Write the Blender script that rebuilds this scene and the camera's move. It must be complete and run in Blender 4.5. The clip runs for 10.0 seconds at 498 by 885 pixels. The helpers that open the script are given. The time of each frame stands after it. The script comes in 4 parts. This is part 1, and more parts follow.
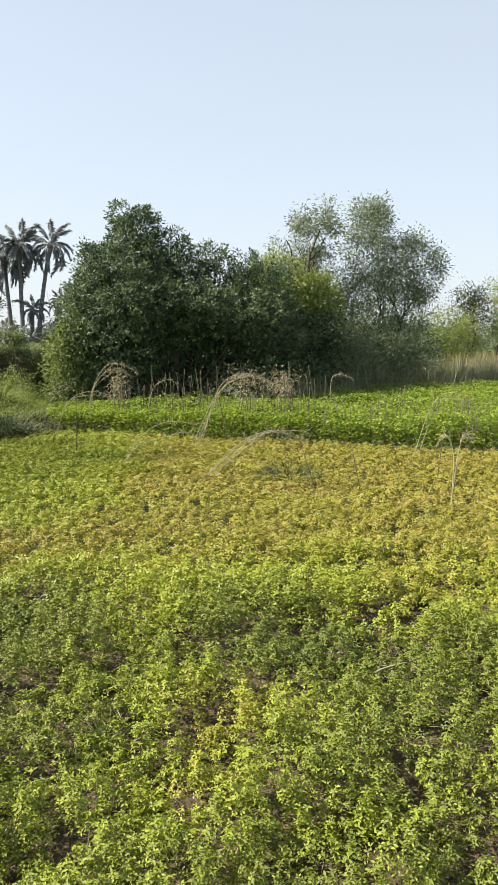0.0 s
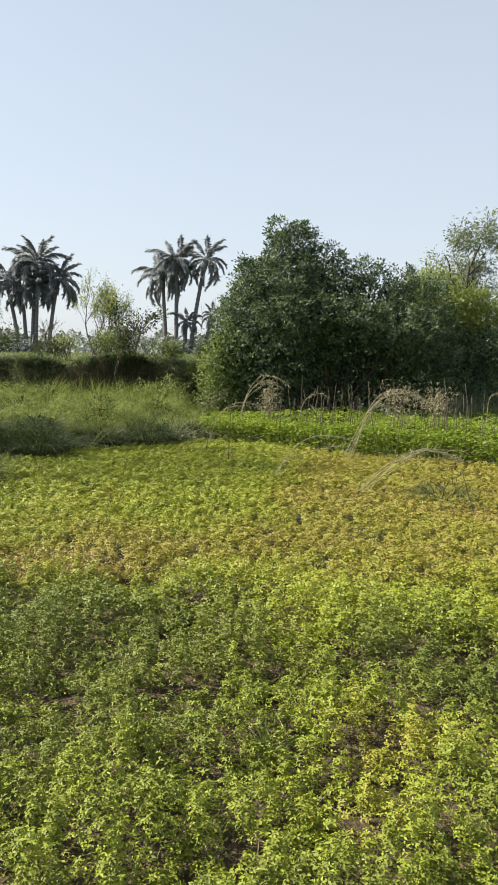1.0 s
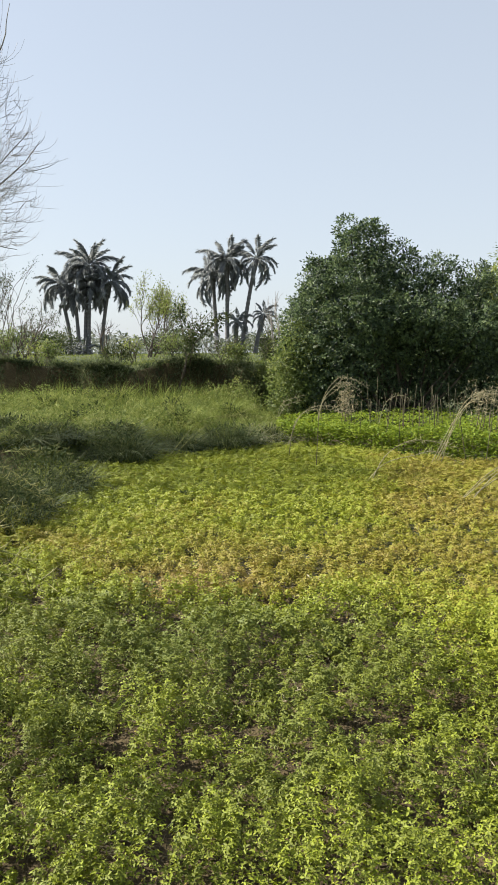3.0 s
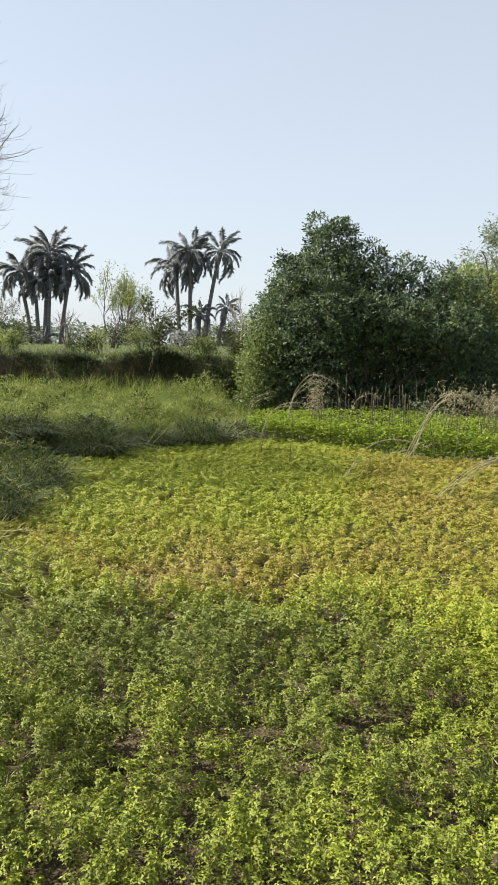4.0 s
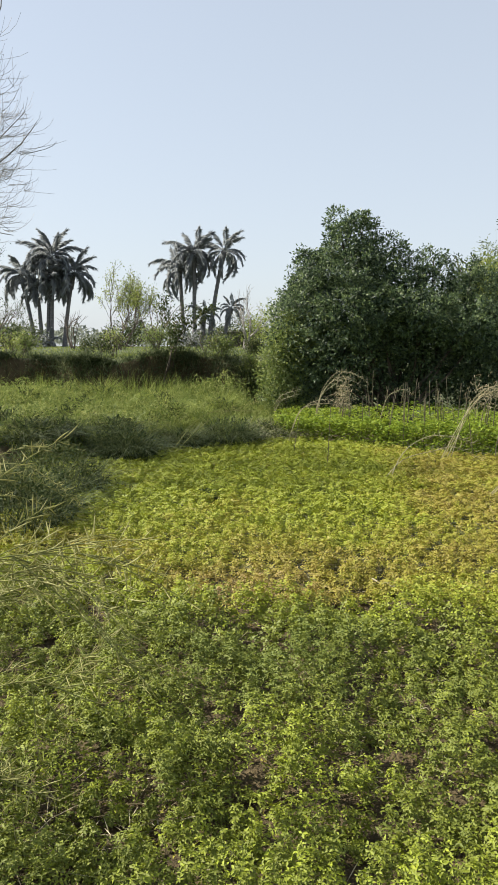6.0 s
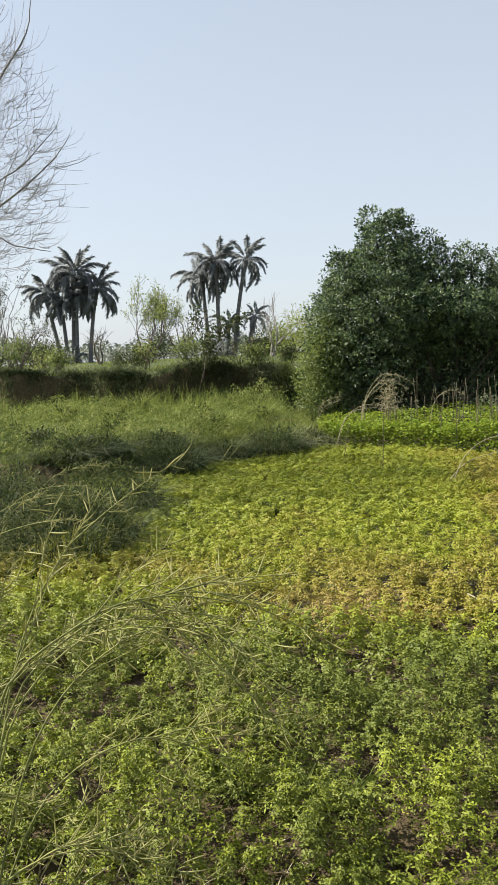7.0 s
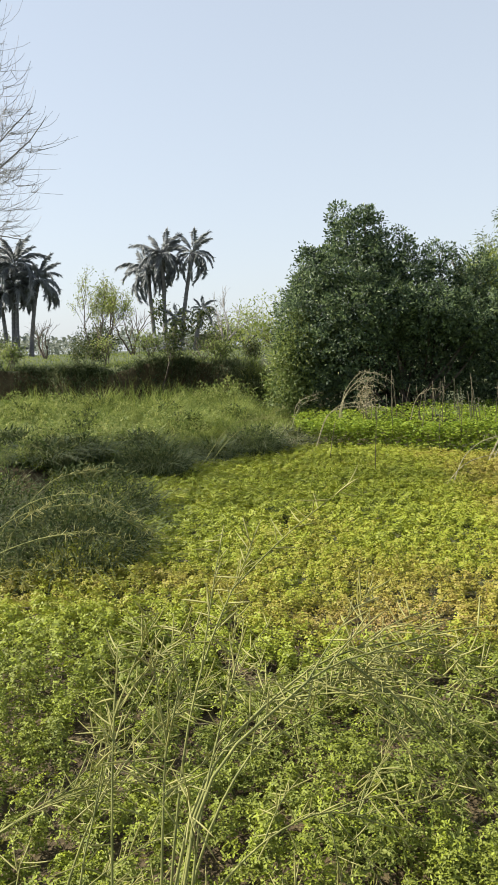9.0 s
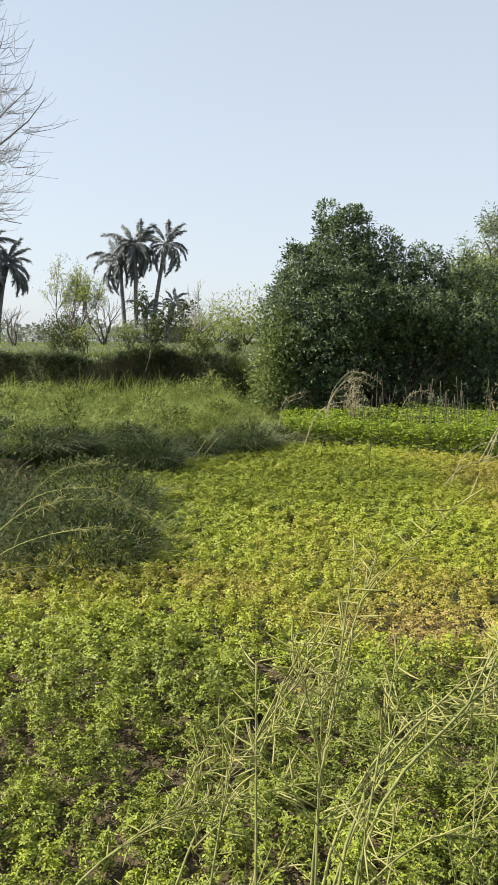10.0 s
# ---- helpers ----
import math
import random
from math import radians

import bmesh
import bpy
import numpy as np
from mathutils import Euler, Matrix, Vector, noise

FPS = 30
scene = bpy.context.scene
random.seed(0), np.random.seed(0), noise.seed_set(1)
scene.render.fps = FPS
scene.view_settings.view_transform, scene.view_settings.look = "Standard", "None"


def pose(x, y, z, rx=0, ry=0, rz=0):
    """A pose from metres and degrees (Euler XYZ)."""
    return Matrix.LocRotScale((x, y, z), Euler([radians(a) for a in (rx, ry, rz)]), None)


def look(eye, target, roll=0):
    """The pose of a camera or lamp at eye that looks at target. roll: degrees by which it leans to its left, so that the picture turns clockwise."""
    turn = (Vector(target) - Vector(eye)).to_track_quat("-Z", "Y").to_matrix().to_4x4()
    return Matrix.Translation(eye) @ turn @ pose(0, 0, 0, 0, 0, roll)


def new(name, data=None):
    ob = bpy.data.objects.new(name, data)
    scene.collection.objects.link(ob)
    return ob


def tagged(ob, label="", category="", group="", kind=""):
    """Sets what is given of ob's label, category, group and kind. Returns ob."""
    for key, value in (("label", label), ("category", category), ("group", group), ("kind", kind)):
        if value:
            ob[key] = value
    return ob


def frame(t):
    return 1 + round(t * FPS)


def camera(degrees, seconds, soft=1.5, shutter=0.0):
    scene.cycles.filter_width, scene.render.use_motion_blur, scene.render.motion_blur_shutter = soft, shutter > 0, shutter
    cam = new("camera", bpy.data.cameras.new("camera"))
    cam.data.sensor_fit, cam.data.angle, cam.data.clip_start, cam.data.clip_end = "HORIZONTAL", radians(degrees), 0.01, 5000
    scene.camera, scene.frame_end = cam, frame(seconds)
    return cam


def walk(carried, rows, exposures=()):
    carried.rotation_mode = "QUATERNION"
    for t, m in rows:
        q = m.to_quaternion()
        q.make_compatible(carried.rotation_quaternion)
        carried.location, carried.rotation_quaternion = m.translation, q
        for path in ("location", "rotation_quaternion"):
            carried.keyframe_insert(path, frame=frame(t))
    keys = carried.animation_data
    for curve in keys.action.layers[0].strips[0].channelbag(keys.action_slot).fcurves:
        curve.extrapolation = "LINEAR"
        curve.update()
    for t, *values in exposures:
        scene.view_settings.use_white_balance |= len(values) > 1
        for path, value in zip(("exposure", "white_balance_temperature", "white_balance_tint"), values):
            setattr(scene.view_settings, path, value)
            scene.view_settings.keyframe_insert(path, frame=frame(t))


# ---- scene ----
cam = camera(37.4, 10.0, 1.6)
PATH = [
    (0, (0.036, -0.019, 1.536), (0.023, 1.962, 1.261), -0.7),
    (0.5, (-0.031, -0.002, 1.522), (-0.342, 1.956, 1.262), 0.6),
    (1, (-0.113, -0.01, 1.525), (-0.502, 1.937, 1.289), 0.7),
    (1.5, (-0.273, -0.051, 1.556), (-0.629, 1.912, 1.406), 0.1),
    (2, (-0.36, -0.063, 1.581), (-0.766, 1.888, 1.408), 0.9),
    (2.5, (-0.53, -0.011, 1.58), (-1.008, 1.918, 1.361), 0.5),
    (2.7, (-0.625, 0.01, 1.586), (-1.158, 1.924, 1.356), -0.6),
    (3.8, (-0.921, -0.092, 1.663), (-1.272, 1.859, 1.397), 0.9),
    (4, (-0.96, -0.086, 1.663), (-1.345, 1.859, 1.401), 1.0),
    (4.5, (-1.085, -0.008, 1.644), (-1.585, 1.916, 1.419), -0.7),
    (5, (-1.225, 0.07, 1.608), (-1.788, 1.971, 1.343), 1.6),
    (5.2, (-1.267, 0.084, 1.602), (-1.768, 2.005, 1.355), 1.6),
    (6.3, (-1.615, 0.146, 1.593), (-1.961, 2.098, 1.328), -1.0),
    (6.5, (-1.699, 0.23, 1.583), (-2.054, 2.181, 1.321), -2.7),
    (7, (-1.892, 0.324, 1.599), (-2.337, 2.259, 1.362), -2.7),
    (7.5, (-2.062, 0.353, 1.594), (-2.42, 2.305, 1.341), -0.5),
    (8, (-2.233, 0.336, 1.641), (-2.35, 2.311, 1.349), 1.4),
    (8.4, (-2.358, 0.356, 1.654), (-2.547, 2.327, 1.372), 0.7),
    (8.5, (-2.393, 0.378, 1.664), (-2.592, 2.348, 1.387), -0.9),
    (9, (-2.607, 0.542, 1.66), (-2.881, 2.507, 1.401), -2.2),
    (9.5, (-2.77, 0.655, 1.624), (-2.949, 2.626, 1.335), -0.6),
    (10, (-3.029, 0.597, 1.674), (-3.197, 2.571, 1.4), 0.0),
]
walk(cam, [(t, look(eye, target, roll)) for t, eye, target, roll in PATH],
     [(0, 1.24), (1, 1.09), (2.5, 1.02), (3.8, 1.13), (4.1, 1.12), (4.6, 1.02), (5.2, 1.0), (6.5, 1.08), (7.2, 1.04), (8, 1.1), (10, 1.12)])

# ---- world, sun ----
SUN_DIR = Vector((-0.90, 0.04, 0.84)).normalized()      # towards the sun
world = bpy.data.worlds.new("world")
scene.world = world
world.use_nodes = True
wn = world.node_tree.nodes
sky = wn.new("ShaderNodeTexSky")
sky.sky_type, sky.sun_disc = "NISHITA", False
sky.sun_elevation = math.asin(SUN_DIR.z)
sky.sun_rotation = math.atan2(SUN_DIR.x, SUN_DIR.y)
sky.altitude, sky.air_density, sky.dust_density, sky.ozone_density = 0, 1.0, 1.6, 1.0
haze = wn.new("ShaderNodeMix")                            # a milky, hazy sky
haze.data_type = "RGBA"
up, split, fade = wn.new("ShaderNodeTexCoord"), wn.new("ShaderNodeSeparateXYZ"), wn.new("ShaderNodeMapRange")
for name, v in (("From Min", 0.0), ("From Max", 0.65), ("To Min", 0.74), ("To Max", 0.48)):
    fade.inputs[name].default_value = v                   # thicker towards the horizon
world.node_tree.links.new(up.outputs["Generated"], split.inputs[0])
world.node_tree.links.new(split.outputs["Z"], fade.inputs["Value"])
world.node_tree.links.new(fade.outputs["Result"], haze.inputs["Factor"])
haze.inputs["B"].default_value = (5.10, 5.53, 6.0, 1)
world.node_tree.links.new(sky.outputs[0], haze.inputs["A"])
world.node_tree.links.new(haze.outputs["Result"], wn["Background"].inputs[0])
wn["Background"].inputs[1].default_value = 0.075
sun = new("sun", bpy.data.lights.new("sun", "SUN"))
sun.data.energy, sun.data.angle, sun.data.color = 5.0, radians(0.6), (1.0, 0.925, 0.80)
sun.matrix_world = look((0, 0, 30), Vector((0, 0, 30)) - SUN_DIR)

rng = np.random.default_rng(11)
UP = np.array([0.0, 0.0, 1.0])


# ---- materials ----
def nodes_of(name):
    m = bpy.data.materials.new(name)
    m.use_nodes = True
    return m, m.node_tree.nodes, m.node_tree.links


def ramp(nt, stops):
    r = nt.new("ShaderNodeValToRGB")
    while len(r.color_ramp.elements) < len(stops):
        r.color_ramp.elements.new(0.5)
    for e, (p, c) in zip(r.color_ramp.elements, stops):
        e.position, e.color = p, (*c, 1)
    return r


def math_node(nt, op, a, b, links):
    n = nt.new("ShaderNodeMath")
    n.operation = op
    for i, v in enumerate((a, b)):
        if isinstance(v, (int, float)):
            n.inputs[i].default_value = v
        else:
            links.new(v, n.inputs[i])
    return n.outputs[0]


def leaf_material(name, stops, through_light=0.4, rough=0.5, spread=0.55, patch=0.45, patch_scale=1.2, attribute="", gloss=0.4):
    """Thin leaves: a colour for each leaf from the ramp, shifted by patches of a real size, light shining through."""
    m, nt, ln = nodes_of(name)
    geo = nt.new("ShaderNodeNewGeometry")
    noi = nt.new("ShaderNodeTexNoise")
    noi.inputs["Scale"].default_value, noi.inputs["Detail"].default_value = patch_scale, 3
    ln.new(geo.outputs["Position"], noi.inputs["Vector"])
    a = math_node(nt, "MULTIPLY", geo.outputs["Random Per Island"], spread, ln)
    b = math_node(nt, "MULTIPLY", noi.outputs["Fac"], patch, ln)
    f = math_node(nt, "ADD", a, b, ln)
    if attribute:
        at = nt.new("ShaderNodeAttribute")
        at.attribute_name = attribute
        f = math_node(nt, "ADD", math_node(nt, "SUBTRACT", f, (spread + patch) / 2, ln), at.outputs["Fac"], ln)
    r = ramp(nt, stops)
    ln.new(f, r.inputs[0])
    p = nt["Principled BSDF"]
    p.inputs["Roughness"].default_value, p.inputs["Specular IOR Level"].default_value = rough, gloss
    ln.new(r.outputs[0], p.inputs["Base Color"])
    t = nt.new("ShaderNodeBsdfTranslucent")
    hs = nt.new("ShaderNodeHueSaturation")
    hs.inputs["Hue"].default_value, hs.inputs["Saturation"].default_value, hs.inputs["Value"].default_value = 0.488, 1.03, 1.25
    ln.new(r.outputs[0], hs.inputs["Color"])
    ln.new(hs.outputs[0], t.inputs["Color"])
    mx = nt.new("ShaderNodeMixShader")
    mx.inputs[0].default_value = through_light
    ln.new(p.outputs[0], mx.inputs[1])
    ln.new(t.outputs[0], mx.inputs[2])
    ln.new(mx.outputs[0], nt["Material Output"].inputs["Surface"])
    return m


def bark_material(name, dark, light, scale=14.0, rough=0.85, bump=0.5, stretch=4.0):
    m, nt, ln = nodes_of(name)
    tc, mp = nt.new("ShaderNodeTexCoord"), nt.new("ShaderNodeMapping")
    mp.inputs["Scale"].default_value = (scale, scale, scale / stretch)
    ln.new(tc.outputs["Object"], mp.inputs[0])
    n = nt.new("ShaderNodeTexNoise")
    n.inputs["Scale"].default_value, n.inputs["Detail"].default_value = 1.0, 6
    ln.new(mp.outputs[0], n.inputs["Vector"])
    r = ramp(nt, [(0.3, dark), (0.7, light)])
    ln.new(n.outputs["Fac"], r.inputs[0])
    p = nt["Principled BSDF"]
    p.inputs["Roughness"].default_value = rough
    ln.new(r.outputs[0], p.inputs["Base Color"])
    bp = nt.new("ShaderNodeBump")
    bp.inputs["Strength"].default_value, bp.inputs["Distance"].default_value = bump, 0.02
    ln.new(n.outputs["Fac"], bp.inputs["Height"])
    ln.new(bp.outputs[0], p.inputs["Normal"])
    return m


def soil_material():
    """Dry loam with straw litter; greener where the land is grown over, paler at a distance."""
    m, nt, ln = nodes_of("soil")
    geo = nt.new("ShaderNodeNewGeometry")
    big, fine, mid = (nt.new("ShaderNodeTexNoise") for _ in range(3))
    for n, s, d in ((big, 0.22, 4), (mid, 2.3, 5), (fine, 55.0, 6)):
        n.inputs["Scale"].default_value, n.inputs["Detail"].default_value = s, d
        ln.new(geo.outputs["Position"], n.inputs["Vector"])
    earth = ramp(nt, [(0.30, (0.026, 0.018, 0.007)), (0.52, (0.075, 0.054, 0.022)), (0.75, (0.17, 0.128, 0.056))])
    grass = ramp(nt, [(0.30, (0.026, 0.040, 0.010)), (0.55, (0.052, 0.072, 0.018)), (0.80, (0.12, 0.12, 0.04))])
    ln.new(mid.outputs["Fac"], grass.inputs[0])
    at = nt.new("ShaderNodeAttribute")
    at.attribute_name = "grown"
    f = math_node(nt, "ADD", at.outputs["Fac"], math_node(nt, "MULTIPLY", math_node(nt, "SUBTRACT", big.outputs["Fac"], 0.5, ln), 0.5, ln), ln)
    clod = nt.new("ShaderNodeTexNoise")
    clod.inputs["Scale"].default_value, clod.inputs["Detail"].default_value, clod.inputs["Roughness"].default_value = 9.0, 6, 0.75
    ln.new(geo.outputs["Position"], clod.inputs["Vector"])
    f = math_node(nt, "ADD", f, math_node(nt, "MULTIPLY", math_node(nt, "SUBTRACT", clod.outputs["Fac"], 0.5, ln), 1.2, ln), ln)
    both = math_node(nt, "ADD", math_node(nt, "MULTIPLY", fine.outputs["Fac"], 0.55, ln), math_node(nt, "MULTIPLY", clod.outputs["Fac"], 0.45, ln), ln)
    ln.new(both, earth.inputs[0])
    mix = nt.new("ShaderNodeMix")
    mix.data_type = "RGBA"
    ln.new(f, mix.inputs["Factor"])
    ln.new(earth.outputs[0], mix.inputs["A"])
    ln.new(grass.outputs[0], mix.inputs["B"])
    p = nt["Principled BSDF"]
    p.inputs["Roughness"].default_value = 0.95
    ln.new(mix.outputs["Result"], p.inputs["Base Color"])
    bp = nt.new("ShaderNodeBump")
    bp.inputs["Strength"].default_value, bp.inputs["Distance"].default_value = 0.8, 0.06
    ln.new(both, bp.inputs["Height"])
    ln.new(bp.outputs[0], p.inputs["Normal"])
    return m


SOIL = soil_material()
CLOVER = leaf_material("clover_leaf", [(0.0, (0.112, 0.146, 0.025)), (0.20, (0.146, 0.170, 0.026)), (0.34, (0.246, 0.298, 0.025)), (0.50, (0.260, 0.252, 0.036)), (0.62, (0.270, 0.230, 0.046)),
                                       (0.76, (0.264, 0.204, 0.059)), (0.88, (0.240, 0.173, 0.071)), (1.0, (0.198, 0.136, 0.080))], 0.16, 0.56, 0.20, 0.12, 9.0, "ripe", 0.24)
CROP = leaf_material("crop_leaf", [(0.1, (0.075, 0.132, 0.018)), (0.5, (0.165, 0.242, 0.026)), (0.9, (0.285, 0.345, 0.05))], 0.30, 0.5, 0.5, 0.6, 4.0, gloss=0.2)
GRASS = leaf_material("grass_blade", [(0.1, (0.048, 0.080, 0.018)), (0.45, (0.150, 0.200, 0.045)), (0.78, (0.27, 0.305, 0.09)), (0.97, (0.36, 0.33, 0.16))], 0.35, 0.65, gloss=0.12)
WEED = leaf_material("weed_leaf", [(0.1, (0.021, 0.040, 0.014)), (0.5, (0.050, 0.072, 0.024)), (0.9, (0.15, 0.16, 0.062))], 0.25, 0.7, gloss=0.12)
MEADOW = leaf_material("meadow_leaf", [(0.1, (0.055, 0.092, 0.024)), (0.5, (0.160, 0.215, 0.052)), (0.9, (0.37, 0.39, 0.14))], 0.30, 0.6, 0.45, 0.65, 3.0, gloss=0.2)
STRAW = leaf_material("straw", [(0.1, (0.20, 0.175, 0.10)), (0.5, (0.36, 0.325, 0.20)), (0.9, (0.52, 0.47, 0.32))], 0.2, 0.6)
PODS = leaf_material("pod_skin", [(0.1, (0.17, 0.19, 0.055)), (0.5, (0.31, 0.305, 0.10)), (0.9, (0.46, 0.43, 0.18))], 0.3, 0.5)
BUSH = leaf_material("bush_leaf", [(0.25, (0.012, 0.025, 0.015)), (0.5, (0.058, 0.095, 0.044)), (0.8, (0.160, 0.220, 0.088)), (0.97, (0.28, 0.34, 0.14))], 0.30, 0.48, 0.5, 0.6, 3.5, gloss=0.4)
BUSH_GREEN = leaf_material("bush_leaf_green", [(0.1, (0.060, 0.100, 0.028)), (0.5, (0.140, 0.190, 0.050)), (0.9, (0.25, 0.29, 0.09))], 0.35)
# darker than the grass; on bank and ledge it also stands for shade
DARK_GRASS = leaf_material("dark_grass_blade", [(0.1, (0.022, 0.040, 0.016)), (0.5, (0.065, 0.092, 0.038)), (0.9, (0.19, 0.20, 0.10))], 0.3, 0.6, gloss=0.2)
BUSH_PALE = leaf_material("bush_leaf_pale", [(0.1, (0.10, 0.145, 0.035)), (0.5, (0.19, 0.24, 0.058)), (0.9, (0.31, 0.34, 0.10))], 0.42)
WILLOW = leaf_material("willow_leaf", [(0.1, (0.075, 0.105, 0.060)), (0.5, (0.150, 0.188, 0.100)), (0.9, (0.28, 0.32, 0.18))], 0.42, 0.5)
# distance haze is put into the fronds' colour: pale blue-grey, not leaf green
PALM = leaf_material("palm_leaflet_hazed", [(0.1, (0.23, 0.245, 0.262)), (0.5, (0.32, 0.338, 0.35)), (0.9, (0.41, 0.428, 0.43))], 0.5, 0.7, gloss=0.1)
# leaf colour greyed, so that the far trees look hazy
FAR = leaf_material("far_leaf", [(0.1, (0.11, 0.135, 0.11)), (0.5, (0.16, 0.18, 0.145)), (0.9, (0.22, 0.24, 0.19))], 0.3, 0.7, 0.5, 0.5, 0.15)
RIPE = leaf_material("ripe_crop", [(0.1, (0.16, 0.15, 0.05)), (0.5, (0.30, 0.26, 0.09)), (0.9, (0.42, 0.35, 0.15))], 0.3, 0.6)
REED = leaf_material("reed_blade", [(0.1, (0.060, 0.075, 0.040)), (0.5, (0.160, 0.175, 0.092)), (0.9, (0.34, 0.32, 0.20))], 0.25, 0.6)
BARK = bark_material("bark", (0.035, 0.027, 0.020), (0.11, 0.085, 0.060))
PALE_BARK = bark_material("pale_bark", (0.14, 0.125, 0.11), (0.32, 0.30, 0.27))
# trunk colour greyed for the same haze
PALM_BARK = bark_material("palm_bark_hazed", (0.09, 0.087, 0.092), (0.18, 0.172, 0.17), 6.0, stretch=0.4, bump=1.0)
DRY_STEM = bark_material("dry_stem_skin", (0.05, 0.045, 0.025), (0.17, 0.145, 0.085), 30.0)
TREE_GREY = bark_material("grey_bark", (0.17, 0.165, 0.16), (0.34, 0.33, 0.32))
GREEN_STEM = bark_material("green_stem_skin", (0.10, 0.115, 0.032), (0.26, 0.26, 0.075), 30.0)
ARCH_STEM = bark_material("straw_stem_skin", (0.17, 0.155, 0.085), (0.38, 0.345, 0.21), 30.0)


# ---- mesh helpers ----
def mesh_data(name, verts, tris, material, attrs=None):
    verts, tris = np.asarray(verts, np.float32).reshape(-1, 3), np.asarray(tris, np.int32).reshape(-1, 3)
    me = bpy.data.meshes.new(name)
    me.vertices.add(len(verts))
    me.vertices.foreach_set("co", verts.ravel())
    me.loops.add(tris.size)
    me.loops.foreach_set("vertex_index", tris.ravel())
    me.polygons.add(len(tris))
    me.polygons.foreach_set("loop_start", np.arange(0, tris.size, 3, dtype=np.int32))
    me.update(calc_edges=True)
    for key, values in (attrs or {}).items():
        me.attributes.new(key, "FLOAT", "POINT").data.foreach_set("value", np.asarray(values, np.float32))
    me.materials.append(material)
    return me


def solid(name, pieces, material, parent=None, label="", attrs=None, smooth=False):
    """One mesh object from (verts, tris) pieces."""
    vs, fs, k = [], [], 0
    for v, f in pieces:
        v = np.asarray(v, float).reshape(-1, 3)
        vs.append(v)
        fs.append(np.asarray(f).reshape(-1, 3) + k)
        k += len(v)
    me = mesh_data(name, np.concatenate(vs), np.concatenate(fs), material, attrs)
    if smooth:
        me.shade_smooth()
    ob = new(name, me)
    ob.parent = parent
    if label:
        ob["label"] = label
    if name in ("crown", "foliage", "grass", "brushwood", "head"):
        ob["kind"] = "stuff"
    return ob


def thing(name, place, label, category, group=""):
    e = new(name)
    e.location = place
    e.empty_display_size = 0.2
    return tagged(e, label, category, group)


def unit(v):
    return v / np.maximum(np.linalg.norm(v, axis=-1, keepdims=True), 1e-9)


def leaf_set(P, D, L, W, fold=0.3, droop=0.15, plain=False, tilt=None):
    """Folded leaves: P base points, D directions, L lengths, W widths; plain ones are single blades, broad at the tip."""
    n = len(P)
    D = unit(D)
    ref = UP + 0.35 * rng.normal(size=(n, 3)) if tilt is None else tilt
    S = unit(np.cross(D, ref))
    N = np.cross(S, D)
    L, W = np.broadcast_to(L, n)[:, None], np.broadcast_to(W, n)[:, None]
    tip = P + D * L - N * droop * L
    if plain:
        v = np.stack([P, tip + S * W / 2, tip - S * W / 2], 1)
        f = np.array([[0, 1, 2]])
    else:
        mid, lift = P + D * L * 0.48, N * fold * W * 0.5
        v = np.stack([P, mid + S * W / 2 + lift, tip, mid - S * W / 2 + lift], 1)
        f = np.array([[0, 1, 2], [0, 2, 3]])
    k = v.shape[1]
    return v.reshape(-1, 3), (f[None] + (np.arange(n) * k)[:, None, None]).reshape(-1, 3)


def blade_set(P, heading, H, W, bend, segs=3):
    """Tapered, bent blades of grass."""
    n = len(P)
    head = np.stack([np.cos(heading), np.sin(heading), np.zeros(n)], 1)
    side = np.stack([-np.sin(heading), np.cos(heading), np.zeros(n)], 1)
    turn = rng.uniform(0, 2 * np.pi, n)
    side = unit(side * np.cos(turn)[:, None] + head * np.sin(turn)[:, None])
    rows = []
    H, W, bend = (np.broadcast_to(a, n)[:, None] for a in (H, W, bend))
    for s in range(segs + 1):
        t = s / segs
        c = P + head * H * bend * t ** 1.8 + UP * H * (t - 0.55 * np.minimum(bend, 1.3) * t ** 2.2)
        w = W * (1 - t) ** 0.7 / 2 + 0.0004
        rows += [c - side * w, c + side * w]
    v = np.stack(rows, 1)
    f = []
    for s in range(segs):
        a = 2 * s
        f += [[a, a + 1, a + 3], [a, a + 3, a + 2]]
    k = v.shape[1]
    return v.reshape(-1, 3), (np.array(f)[None] + (np.arange(n) * k)[:, None, None]).reshape(-1, 3)


def tube(points, radii, sides=5):
    p = np.asarray(points, float)
    d = unit(np.gradient(p, axis=0))
    ref = np.array([0.31, 0.95, 0.05]) if abs(d[0, 2]) > 0.7 else UP
    a = unit(np.cross(d, ref))
    b = np.cross(d, a)
    ang = np.arange(sides) * 2 * np.pi / sides
    r = np.asarray(radii, float)[:, None, None]
    v = p[:, None] + r * (a[:, None] * np.cos(ang)[None, :, None] + b[:, None] * np.sin(ang)[None, :, None])
    f, k = [], len(p)
    for i in range(k - 1):
        for j in range(sides):
            q, w = i * sides + j, i * sides + (j + 1) % sides
            f += [[q, w, w + sides], [q, w + sides, q + sides]]
    f += [[(k - 1) * sides, (k - 1) * sides + j, (k - 1) * sides + j + 1] for j in range(1, sides - 1)]
    return v.reshape(-1, 3), np.array(f)


